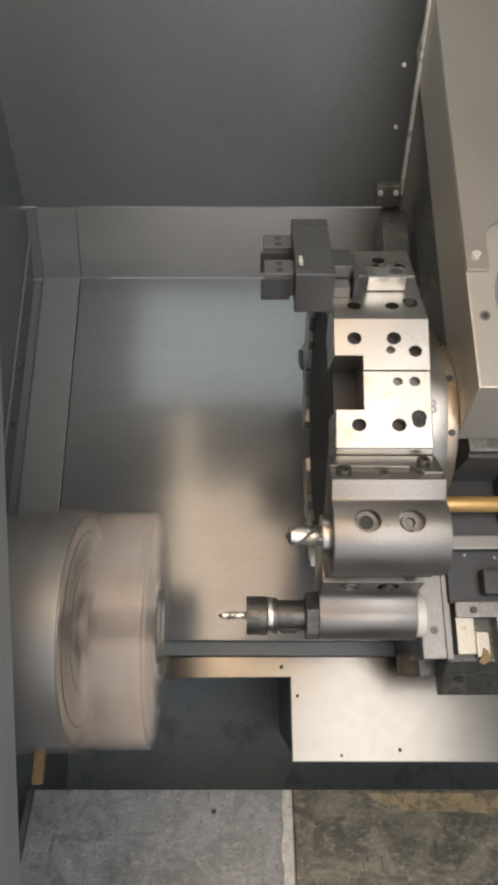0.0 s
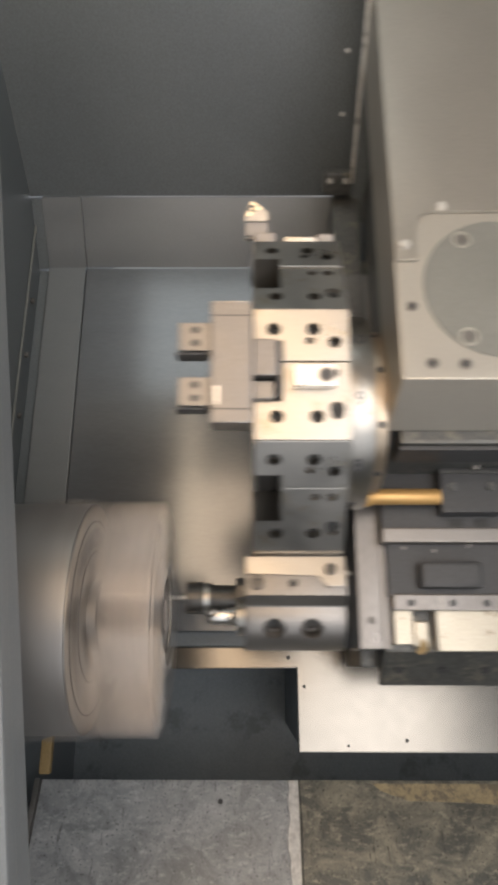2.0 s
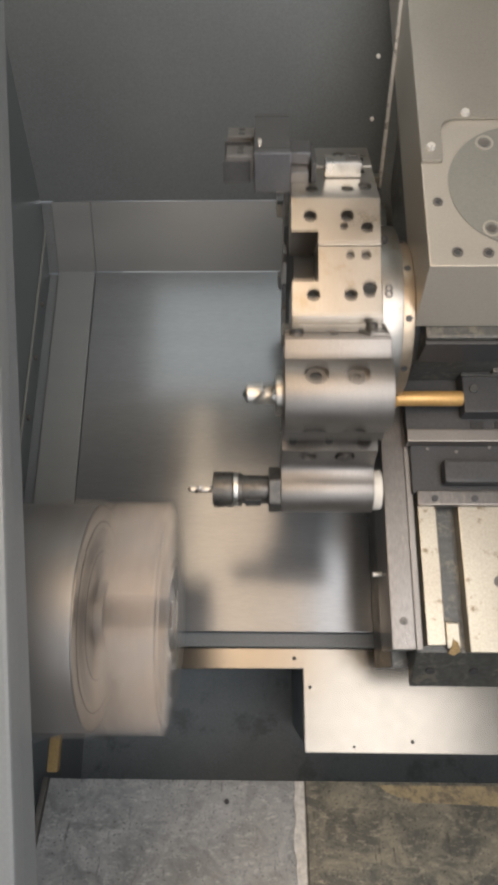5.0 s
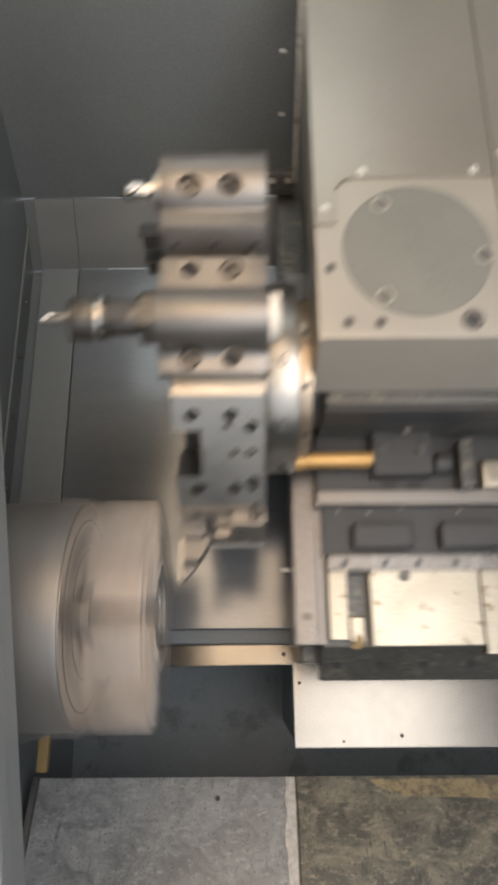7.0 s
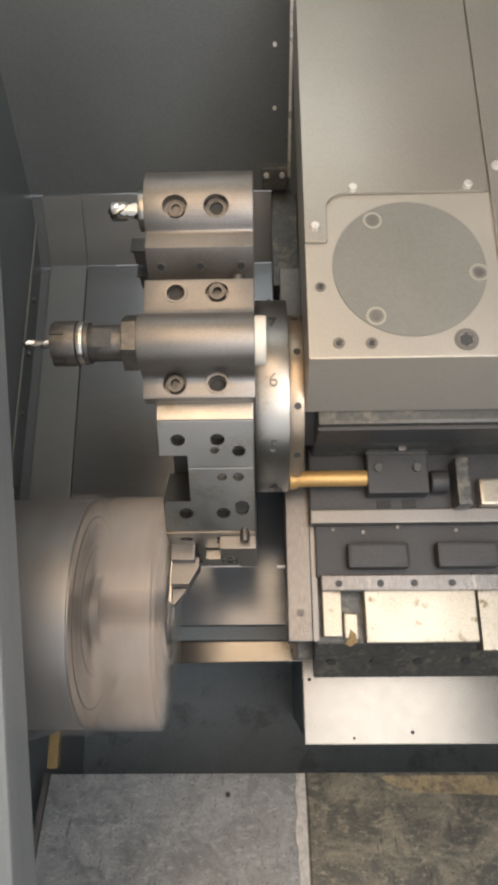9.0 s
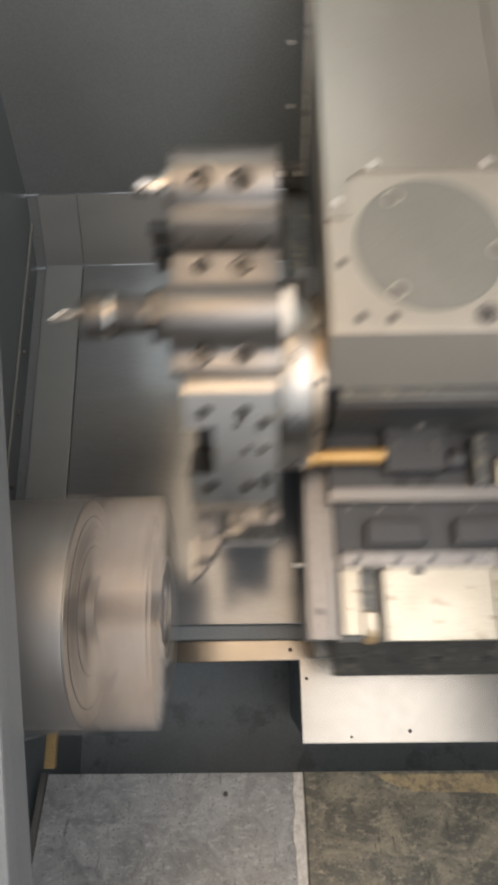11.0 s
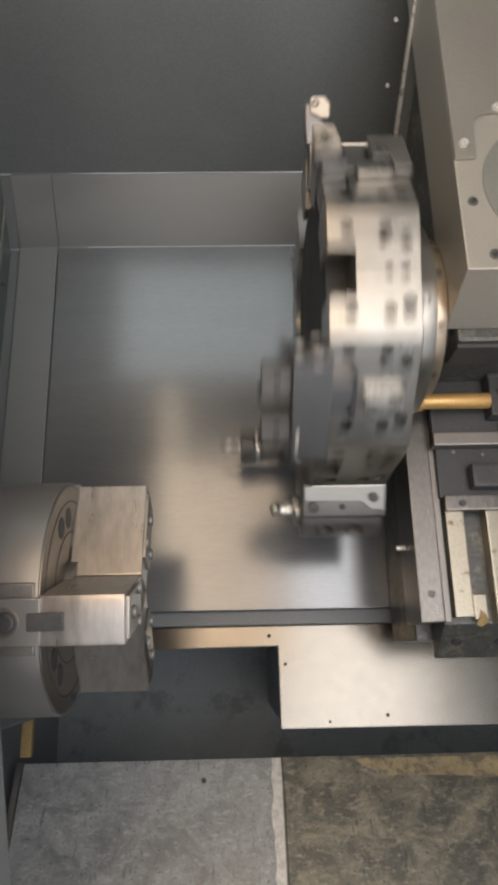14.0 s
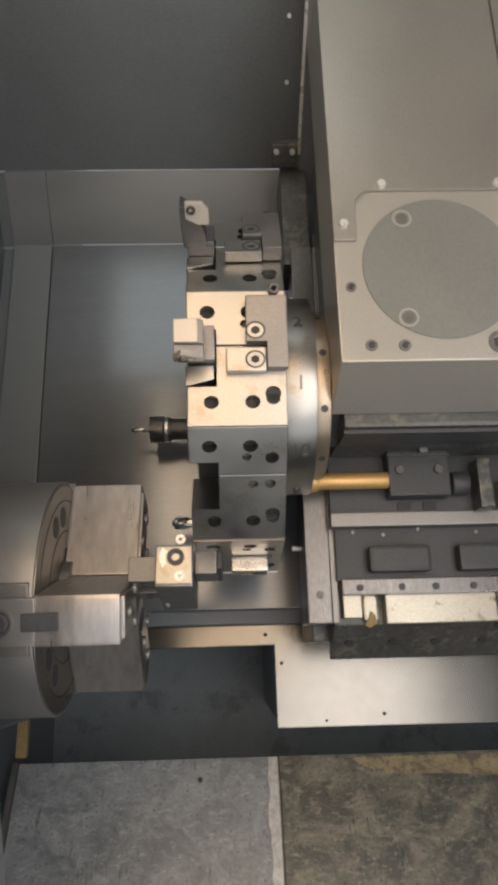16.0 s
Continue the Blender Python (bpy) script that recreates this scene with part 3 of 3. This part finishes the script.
def number(text, m):
    """A station number, engraved pale on the flange."""
    cu = bpy.data.curves.new("station_number", "FONT")
    cu.body, cu.size, cu.extrude, cu.align_x, cu.align_y = text, 0.018, 0.0007, "CENTER", "CENTER"
    ob = new("lettering", cu)
    me = bpy.data.meshes.new_from_object(ob.evaluated_get(bpy.context.evaluated_depsgraph_get()))
    bpy.data.objects.remove(ob)
    me.materials.clear()
    me.materials.append(HOLDER_GREY)
    placed("station_number", me, turret, m)


for k in range(N):
    number(str((5 + k) % N + 1), pose(0, 0, 0, -36 * k) @ pose(-0.029, -0.006, 0.0972))


HOLES = [(-0.0965, 0.036, 0.0052, 0.012), (-0.0685, 0.036, 0.0052, 0.012), (-0.0535, 0.0255, 0.0048, 0.012), (-0.071, 0.0265, 0.0033, 0.008),
         (-0.0665, 0.001, 0.0035, 0.007), (-0.0545, 0.001, 0.004, 0.008), (-0.0945, -0.034, 0.0052, 0.012), (-0.0665, -0.034, 0.0052, 0.012),
         (-0.0525, -0.0275, 0.0055, 0.006), (-0.0525, -0.0315, 0.0048, 0.006)]


def face_mesh():
    """One station: four wedges round the tool pocket, with its tapped holes."""
    pieces = []
    tl, sn = math.tan(math.pi / N), 0.115
    for x0, x1, a, b, top in ((X0, X1, 0.0103, 9, APO), (X0, X1, -9, 0.0097, APO - 0.0012)):
        lo = lambda z: max(a, -z * tl + 0.0002)
        hi = lambda z: min(b, z * tl - 0.0002)
        pts = [(lo(sn), sn), (hi(sn), sn), (hi(top), top), (lo(top), top)]
        pieces.append(mesh_of("station_face", prism(B(), pts, x0, x1, YZ), STEEL, 0.0008))
        pieces[-1] = cut(pieces[-1], box(B(), X0 - 0.01, XN, -0.022, 0.022, 0.09, 0.2), STEEL)
    holes = []
    for x, y, r, d in HOLES:
        holes.append((x, y, APO - d, APO + 0.01, r, 18))
    joined = B()
    for me in pieces:
        for h in holes:
            me = cut(me, stud(B(), *h), STEEL)
        joined.from_mesh(me)
    me = bpy.data.meshes.new("station_face")
    for f in joined.faces:
        f.smooth = False
    joined.to_mesh(me)
    joined.free()
    me.materials.append(STEEL)
    return me


FACE = face_mesh()
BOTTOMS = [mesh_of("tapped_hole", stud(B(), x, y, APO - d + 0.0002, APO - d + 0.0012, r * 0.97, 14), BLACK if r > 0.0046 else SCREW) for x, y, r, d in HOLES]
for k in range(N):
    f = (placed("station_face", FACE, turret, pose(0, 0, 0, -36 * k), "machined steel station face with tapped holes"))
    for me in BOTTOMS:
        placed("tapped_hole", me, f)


AX, AXE = 0.2045, 0.1975            # the tool axes of the two blocks


def block_profile(boxy):
    """A clamp flange with a round back, or a boxy block with a round back."""
    if boxy:
        pts = [(-0.045, APO), (0.045, APO), (0.045, 0.197), (0.033, 0.2015)]
        return pts + [(0.0305 * math.cos(a), 0.203 + 0.0305 * math.sin(a)) for a in [math.pi * i / 24 for i in range(25)]] + [(-0.033, 0.2015), (-0.045, 0.197)]
    half = [(0.031, 0.1842)]
    half += [(0.031 - 0.0095 * math.sin(a), 0.1937 - 0.0095 * math.cos(a)) for a in [0.2 + 0.24 * i for i in range(5)]]
    half += [(0.021 * math.cos(a), AXE + 0.021 * math.sin(a)) for a in [0.02 + (math.pi / 2 - 0.02) * i / 16 for i in range(17)]]
    return [(0.0545, APO), (0.0545, 0.183)] + half + [(-y, z) for y, z in half[-2::-1]] + [(-0.0395, 0.183), (-0.0395, APO)]


def flank(x, s):
    return pose(x, s * 0.0225, 0.2185, -s * 45)


def block_mesh(boxy):
    me = mesh_of("boring_block", prism(B(), block_profile(boxy), -0.117, -0.041, YZ), STEEL_DULL, 0.0012)
    for x in (-0.095, -0.0665):
        for s in (-1, 1):
            if boxy:
                me = cut(me, stud(B(), 0, 0, -0.008, 0.03, 0.0088, 24, m=flank(x, s)), STEEL_DULL)
            else:
                me = cut(me, stud(B(), x, 0.0075 + s * 0.036, 0.176, 0.21, 0.0082, 22), STEEL_DULL)
    return me


def boring_block(k, boxy, label):
    h = placed("boring_block", block_mesh(boxy), turret, pose(0, 0, 0, -36 * k), label)
    if not boxy:
        for x, s in ((-0.095, -1), (-0.0665, 1)):
            cap_screw("block_screw", h, x, 0.0075 + s * 0.036, 0.1762, 0.0066, 0.0095, SCREW)
        for x, s in ((-0.095, 1), (-0.0665, -1)):
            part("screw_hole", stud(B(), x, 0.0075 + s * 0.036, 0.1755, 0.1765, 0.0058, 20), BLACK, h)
            part("hole_rim", ring(B(), x, 0.0075 + s * 0.036, 0.177, 0.1845, 0.0083, 0.0062, 24), STEEL_DULL, h, bevel=0.0004)
        for x in (-0.108, -0.0795):
            part("side_hole", stud(B(), 0, 0, -0.001, 0.0004, 0.0036, 18), BLACK, h, m=pose(x, 0.0545, 0.174, -90))
        cap_screw("side_screw", h, 0, 0, 0, 0.0062, 0.004, SCREW, pose(-0.052, 0.0545, 0.176, -90))
        return h
    for x in (-0.095, -0.0665):
        for s in (-1, 1):
            if (x < -0.08) == (s < 0):
                cap_screw("clamp_screw", h, 0, 0, -0.008, 0.0066, 0.005, SCREW, flank(x, s))
            else:
                part("empty_recess", ring(B(), 0, 0, -0.0081, -0.0045, 0.0086, 0.0052, 24), SCREW, h, m=flank(x, s))
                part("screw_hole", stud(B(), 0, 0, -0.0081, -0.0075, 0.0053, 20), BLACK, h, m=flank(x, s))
    XZ = Matrix(((1, 0, 0, 0), (0, 0, 1, 0), (0, 1, 0, 0), (0, 0, 0, 1)))
    part("side_plate", prism(B(), [(-0.1165, 0.1645), (-0.042, 0.1645), (-0.042, 0.19), (-0.055, 0.19), (-0.063, 0.181), (-0.1165, 0.1795)], 0.0452, 0.0475, XZ), STEEL, h, "bright ground side face", 0.0006)
    cap_screw("side_screw", h, -0.108, 0.0452, 0.187, 0.0058, 0.004, m=None).rotation_euler = (-math.pi / 2, 0, 0)
    cap_screw("side_screw", h, -0.053, 0.0475, 0.176, 0.005, 0.004).rotation_euler = (-math.pi / 2, 0, 0)
    for x in (-0.081, -0.054):
        ob = part("side_hole", ring(B(), 0, 0, 0, 0.0008, 0.0048, 0.0034, 18), STEEL_DULL, h)
        ob.matrix_basis = pose(x, 0.0452, 0.187, -90)
        ob = part("side_bore", stud(B(), 0, 0, 0, 0.0005, 0.0034, 18), BLACK, h)
        ob.matrix_basis = pose(x, 0.0452, 0.187, -90)
    for x in (-0.107, -0.079, -0.05):
        ob = part("side_hole", ring(B(), 0, 0, 0, 0.0008, 0.0042, 0.003, 18), STEEL_DULL, h)
        ob.matrix_basis = pose(x, -0.045, 0.18, 90)
        ob = part("side_bore", stud(B(), 0, 0, 0, 0.0005, 0.003, 18), BLACK, h)
        ob.matrix_basis = pose(x, -0.045, 0.18, 90)
    return h


er = boring_block(0, False, "grey round-backed block holding a collet chuck")
part("rear_cap", rod(B(), -0.041, -0.0335, 0.0185, z=AXE, seg=40), WHITE_CAP, er, "white plastic rear cap", 0.001)
part("flange_nut", rod(B(), -0.127, -0.117, 0.0215, z=AXE, seg=6), SCREW, er, "dark steel hexagon collar", 0.001)
part("shank", rod(rod(B(), -0.15, -0.127, 0.0135, z=AXE, seg=36), -0.156, -0.149, 0.0155, z=AXE, seg=36), SCREW, er, "dark collet chuck shank", 0.0008)
part("wrench_flat", box(B(), -0.1465, -0.1335, -0.0072, 0.0072, AXE + 0.0128, AXE + 0.0141), OXIDE, er, "dark wrench flat", 0.0006)
part("shank_ring", rod(B(), -0.1565, -0.1525, 0.0162, z=AXE, seg=36), STEEL_BRIGHT, er, "bright steel ring", 0.0005)
nut = rod(B(), -0.1735, -0.157, 0.0168, z=AXE, seg=36)
me = mesh_of("collet_nut", nut, SCREW, 0.001)
c = B()
for i in range(6):
    box(c, -0.19, -0.164, -0.0028, 0.0028, 0.0145, 0.02, pose(0, 0, AXE, 60 * i))
placed("collet_nut", cut(me, c, SCREW), er, None, "dark slotted collet nut")


def twist_drill(name, parent, x0, x1, r, z, turns, label):
    """A two-flute twist drill that points along -x from x0 to x1."""
    bm, n, prev = B(), 40, None
    for i in range(n + 1):
        f = i / n
        x = x0 + (x1 - x0) * f
        k = r if f < 0.86 else max(0.0002, r * (1 - f) / 0.14)
        loop = []
        for j in range(16):
            a = 2 * math.pi * j / 16
            flute = 1.0 - 0.5 * max(0.0, math.cos(2 * a)) ** 2
            tw = a + turns * 2 * math.pi * f
            loop.append(bm.verts.new((x, k * flute * math.cos(tw), z + k * flute * math.sin(tw))))
        if prev:
            for j in range(16):
                bm.faces.new((prev[j], prev[(j + 1) % 16], loop[(j + 1) % 16], loop[j]))
        else:
            bm.faces.new(loop[::-1])
        prev = loop
    bm.faces.new(prev)
    return part(name, bm, STEEL_BRIGHT, parent, label)


twist_drill("twist_drill", er, -0.172, -0.196, 0.0032, AXE, 1.0, "thin bright twist drill")
bore = boring_block(1, True, "grey round-backed block holding a short thick drill")
part("bush", rod(B(), -0.123, -0.117, 0.0165, z=AX, seg=36), STEEL, bore, "steel bush", 0.0008)
twist_drill("stub_drill", bore, -0.121, -0.147, 0.0075, AX, 0.55, "short thick bright drill")


LIFT = 0.006                       # the pocket tools stand this much farther out
BASE = APO - LIFT


def clamp_set(h, wedge=True):
    """The L-shaped clamp block and the wedge that hold a tool shank."""
    part("clamp_block", prism(B(), [(-0.0705, 0.0455), (-0.0425, 0.0455), (-0.0425, -0.0105), (-0.0565, -0.0105), (-0.0565, 0.0095), (-0.0705, 0.0095)][::-1], BASE, BASE + 0.012), STEEL_DULL, h, "L-shaped steel clamp block", 0.001)
    part("wedge", box(B(), -0.084, -0.057, -0.0125, 0.006, BASE, BASE + 0.009), STEEL, h, "bright clamp wedge", 0.001)
    for x, y, z in ((-0.0642, 0.018, BASE + 0.012), (-0.0645, -0.0035, BASE + 0.009)):
        part("screw_recess", ring(B(), x, y, z - 0.002, z + 0.0004, 0.0068, 0.0056, 24), OXIDE, h)
        part("screw_head", ring(B(), x, y, z - 0.002, z + 0.0003, 0.0056, 0.003, 24), STEEL, h, bevel=0.0004)
        part("screw_socket", stud(B(), x, y, z - 0.002, z + 0.0001, 0.0031, 6), BLACK, h)
    cap_screw("set_screw", h, -0.051, 0.052, BASE - 0.006, 0.004, 0.014)


def turning_tool(k, tip, label):
    m = pose(0, 0, 0, -36 * k) @ pose(0, 0, LIFT)
    h = part("turning_tool", prism(B(), [(-0.0048, 0.125), (0.0215, 0.125), (0.0215, 0.171), (-0.0048, 0.171)], -0.1105, -0.0915, YZ), HOLDER_GREY, turret, label, 0.001, m)
    XZ = Matrix(((1, 0, 0, 0), (0, 0, 1, 0), (0, 1, 0, 0), (0, 0, 0, 1)))
    if tip == "triangle":
        part("tool_head", prism(B(), [(-0.1175, 0.166), (-0.0985, 0.166), (-0.0985, 0.186), (-0.102, 0.19), (-0.1175, 0.1895)], 0.0035, 0.0212, XZ), TOOL_GLINT, h, "bright tool head", 0.0008)
        part("seat", prism(B(), [(-0.1175, 0.168), (-0.0985, 0.168), (-0.0985, 0.184), (-0.1175, 0.186)], -0.004, 0.0033, XZ), HOLDER_GREY, h, "grey insert seat", 0.0006)
        part("clamp_face", prism(B(), [(-0.118, 0.181), (-0.0985, 0.181), (-0.0985, 0.189), (-0.104, 0.194), (-0.112, 0.2005), (-0.1178, 0.187)], -0.0085, -0.0042, XZ), TOOL_GLINT, h, "bright clamp face", 0.0006)
        ins = part("insert", prism(B(), [(-0.1172, 0.1835), (-0.1035, 0.1925), (-0.112, 0.1995)], -0.0102, -0.0087, XZ), INSERT, h, "gold triangular carbide insert", 0.0004)
        ob = part("insert_screw", ring(B(), 0, 0, 0, 0.0012, 0.0036, 0.0014, 18), SCREW, ins)
        ob.matrix_basis = pose(-0.111, -0.0102, 0.1922, 90)
    elif tip == "plate":
        part("tool_head", prism(B(), [(-0.113, 0.166), (-0.096, 0.166), (-0.098, 0.182), (-0.106, 0.198), (-0.1145, 0.203), (-0.1145, 0.184)], -0.006, 0.01, XZ), HOLDER_GREY, h, "dark tapered tool head", 0.0008)
        ins = part("insert", prism(B(), [(-0.1105, 0.194), (-0.1105, 0.207), (-0.099, 0.207), (-0.0945, 0.201), (-0.0945, 0.189), (-0.102, 0.189)], -0.0105, -0.0062, XZ), TOOL_GLINT, h, "five-sided carbide plate, pale in place of a reflection", 0.0004)
        ob = part("insert_screw", ring(B(), 0, 0, 0, 0.0015, 0.0036, 0.0016, 18), SCREW, ins)
        ob.matrix_basis = pose(-0.1065, -0.0105, 0.2015, 90)
    else:
        part("tool_head", prism(B(), [(-0.1105, 0.166), (-0.0885, 0.166), (-0.0885, 0.174), (-0.0965, 0.19), (-0.1105, 0.19)], -0.006, 0.0115, XZ), STEEL_DULL, h, "five-sided grey tool head", 0.0006)
        part("blade", prism(B(), [(-0.1118, 0.168), (-0.1106, 0.168), (-0.1106, 0.207), (-0.1118, 0.203)], -0.008, 0.006, XZ), STEEL_BRIGHT, h, "thin bright blade")
        ins = part("insert", prism(B(), [(-0.1105, 0.1905), (-0.098, 0.1905), (-0.1085, 0.205), (-0.1105, 0.205)], -0.0105, -0.002, XZ), HOLDER_GREY, h, "pointed grey insert", 0.0004)
        ob = part("insert_screw", ring(B(), 0, 0, 0, 0.0012, 0.0024, 0.001, 18), SCREW, ins)
        ob.matrix_basis = pose(-0.107, -0.0105, 0.195, 90)
    part("shim", prism(B(), [(-0.1115, -0.0218), (-0.0925, -0.0165), (-0.0925, -0.0055), (-0.1115, -0.0062)], 0.13, BASE + 0.001), STEEL, h, "tilted steel shim", 0.0008)
    part("coolant_block", box(B(), -0.0905, -0.0865, -0.02, 0.02, 0.14, BASE - 0.004), OXIDE, h, bevel=0.001)
    clamp_set(h)
    return h


turning_tool(5, "triangle", "square-shank turning tool with a triangular insert")
turning_tool(6, "plate", "square-shank turning tool with a five-sided insert")
turning_tool(8, "point", "square-shank profiling tool with a slim pointed insert")

# the grooving holder with its two cutter seats
g = part("grooving_holder", prism(B(), [(-0.139, -0.0455), (-0.1115, -0.0455), (-0.1115, 0.0455), (-0.139, 0.0455)], 0.157, 0.192), HOLDER_GREY, turret, "long grey grooving tool holder with two cutter seats", 0.001, pose(0, 0, 0, -108) @ pose(0, 0, LIFT))
for s in (0.0215, -0.0205):
    seat = part("cutter_seat", box(B(), -0.1605, -0.1393, s - 0.0108, s + 0.0108, 0.163, 0.184), STEEL_DULL, g, "square grey cutter seat", 0.0008)
    for d in (-0.005, 0.005):
        part("seat_screw", stud(B(), -0.1495, s + d, 0.1838, 0.1845, 0.0028, 16), OXIDE, seat)
    part("cutter", box(B(), -0.163, -0.142, s - 0.013, s - 0.0108, 0.161, 0.18), OXIDE, g, "dark cutter blade", 0.0006)
part("end_plate", box(B(), -0.1385, -0.112, 0.0457, 0.047, 0.159, 0.19), STEEL, g, "bright end face with clamp screw", 0.0006)
ob = part("end_screw", ring(B(), 0, 0, 0, 0.002, 0.007, 0.0035, 20), OXIDE, g)
ob.matrix_basis = pose(-0.124, 0.047, 0.168, -90)
for x, z in ((-0.121, 0.184), (-0.1205, 0.153)):
    ob = part("end_plug", ring(B(), 0, 0, 0, 0.0008, 0.0042, 0.0016, 16), PALE_METAL, g)
    ob.matrix_basis = pose(x, 0.047, z, -90)
arc = [(0.0135 * math.cos(a), 0.0135 * math.sin(a)) for a in [2.5 + 0.13 * i for i in range(11)]] + [(0.0085 * math.cos(a), 0.0085 * math.sin(a)) for a in [3.8 - 0.13 * i for i in range(11)]]
ob = part("end_mark", prism(B(), arc, 0, 0.0006), PALE_METAL, g)
ob.matrix_basis = pose(-0.124, 0.047, 0.168, -90)
for y in (-0.0352, 0.0352):
    part("end_groove", box(B(), -0.1391, -0.1114, y - 0.0004, y + 0.0004, 0.1915, 0.1922), OXIDE, g)
part("pale_mark", box(B(), -0.136, -0.1335, -0.032, -0.018, 0.192, 0.1924), PALE_METAL, g)
part("tongue", box(B(), -0.1113, -0.0945, -0.006, 0.0225, 0.13, 0.176), HOLDER_GREY, g, "square tongue in the pocket", 0.001)
part("tongue_shim", box(B(), -0.1113, -0.0965, -0.0215, -0.0075, 0.13, 0.165), STEEL_DULL, g, "steel shim", 0.001)
part("side_key", box(B(), -0.0943, -0.0905, -0.02, 0.0225, 0.135, 0.172), OXIDE, g, bevel=0.0008)
part("wedge", box(B(), -0.083, -0.0545, -0.0125, 0.005, BASE - 0.0005, BASE + 0.0125), STEEL_BRIGHT, g, "bright clamp wedge", 0.0008)
part("wedge_hole", ring(B(), -0.061, -0.004, BASE + 0.0122, BASE + 0.0132, 0.006, 0.0045, 22), STEEL_DULL, g)
part("wedge_socket", stud(B(), -0.061, -0.004, BASE + 0.011, BASE + 0.0128, 0.0045, 20), OXIDE, g)



def widen(x):
    """Stretches the holders and faces along x to fit the camera's view."""
    return -0.0466 + (x + 0.043) * 1.12


done = set()
for ob in turret.children_recursive:
    if ob.name.split(".")[0] in ("flange", "index_ring", "collar", "ring_hole", "station_number"):
        continue
    if abs(ob.location.x) > 1e-6:
        ob.location.x = widen(ob.location.x)
    elif ob.data.name not in done:
        done.add(ob.data.name)
        for v in ob.data.vertices:
            v.co.x = widen(v.co.x)

# ---- what moves ----
SLIDE_ROWS = [
    (0, 0.1890, 0.1811), (0.5, 0.1894, 0.1813), (1, 0.1893, 0.1813), (1.5, 0.1892, 0.1811), (1.6, 0.1870, 0.1804), (1.7, 0.1818, 0.1799),
    (1.8, 0.1624, 0.1793), (1.9, 0.1370, 0.1788), (2, 0.1176, 0.1782), (2.1, 0.1077, 0.1778), (2.5, 0.1041, 0.1763), (3, 0.1045, 0.1759),
    (3.2, 0.1081, 0.1765), (3.3, 0.1330, 0.1772), (3.4, 0.1482, 0.1779), (3.5, 0.1519, 0.1784), (3.6, 0.1523, 0.1990), (3.7, 0.1528, 0.2211),
    (3.8, 0.1530, 0.2503), (3.9, 0.1523, 0.2672), (4, 0.1519, 0.2725), (4.3, 0.1504, 0.2789), (4.8, 0.1454, 0.2868), (6.5, 0.1467, 0.2887),
    (6.6, 0.1455, 0.2865), (6.7, 0.1292, 0.2721), (6.8, 0.1014, 0.2494), (6.9, 0.0778, 0.2298), (7, 0.0603, 0.2137), (7.1, 0.0495, 0.2005),
    (7.2, 0.0449, 0.1930), (7.5, 0.0432, 0.1897), (8, 0.0436, 0.1895), (8.5, 0.0437, 0.1895), (10.8, 0.0464, 0.1892), (10.9, 0.0511, 0.1957),
    (11, 0.0669, 0.2114), (11.1, 0.0969, 0.2284), (11.2, 0.1334, 0.2396), (11.3, 0.1652, 0.2466), (11.4, 0.1861, 0.2497), (11.5, 0.1950, 0.2510),
    (12, 0.1983, 0.2517), (12.5, 0.1995, 0.2521), (13, 0.2003, 0.2516), (14.5, 0.2003, 0.2529), (15, 0.2007, 0.2528), (15.1, 0.1820, 0.2400),
    (15.2, 0.1587, 0.2193), (15.3, 0.1208, 0.1957), (15.4, 0.0998, 0.1894), (15.5, 0.0933, 0.1856), (15.6, 0.0909, 0.1795), (15.8, 0.0908, 0.1695),
    (16, 0.0910, 0.1670)]
TOP, AXIS = 0.135, 0.0215           # the cover's height, and the turret axis up the bed from its corner
PHASE = 9.5
# the stations pass by: a time and how many stations have gone
INDEX_ROWS = [(0.0, 2), (0.5, 2.02), (0.6, 2.6), (0.7, 3), (4.7, 3), (4.9, 2), (5.0, 2), (5.2, 1), (5.3, 1), (5.5, 0), (12.33, 0), (12.4, 0.2), (12.5, 0.65),
              (12.6, 1), (12.7, 1), (12.8, 1.45), (12.93, 2), (13.1, 2), (13.2, 2.4), (13.33, 3), (13.53, 3), (13.63, 3.3), (13.77, 4), (13.97, 4), (14.07, 4.45), (14.2, 5), (16.0, 5)]


def between(rows, t, i):
    for a, b in zip(rows, rows[1:]):
        if a[0] <= t <= b[0]:
            return a[i] + (b[i] - a[i]) * (t - a[0]) / (b[0] - a[0])
    return rows[-1][i]


def motions():
    walk(saddle, [(t, BED @ pose(x, 0, 0)) for t, x, y in SLIDE_ROWS])
    walk(slide, [(t, BED @ pose(x, y, TOP)) for t, x, y in SLIDE_ROWS])
    times = sorted({round(t, 3) for t in [r[0] for r in SLIDE_ROWS] + [r[0] for r in INDEX_ROWS]})
    walk(turret, [(t, BED @ pose(between(SLIDE_ROWS, t, 1), between(SLIDE_ROWS, t, 2) + AXIS, 0, PHASE + 36 * between(INDEX_ROWS, t, 1))) for t in times])
    # the chuck runs at an even speed, then brakes to a stop
    angle, turn = 0.0, []
    for f in range(480, -1, -1):
        turn.append((f / FPS, BED @ pose(0, 0, 0, angle)))
        step = 80.0 if f <= 357 else max(0.0, 80.0 * (368 - f) / 11.0)
        angle -= step
    walk(chuck, turn[::-1])


motions()
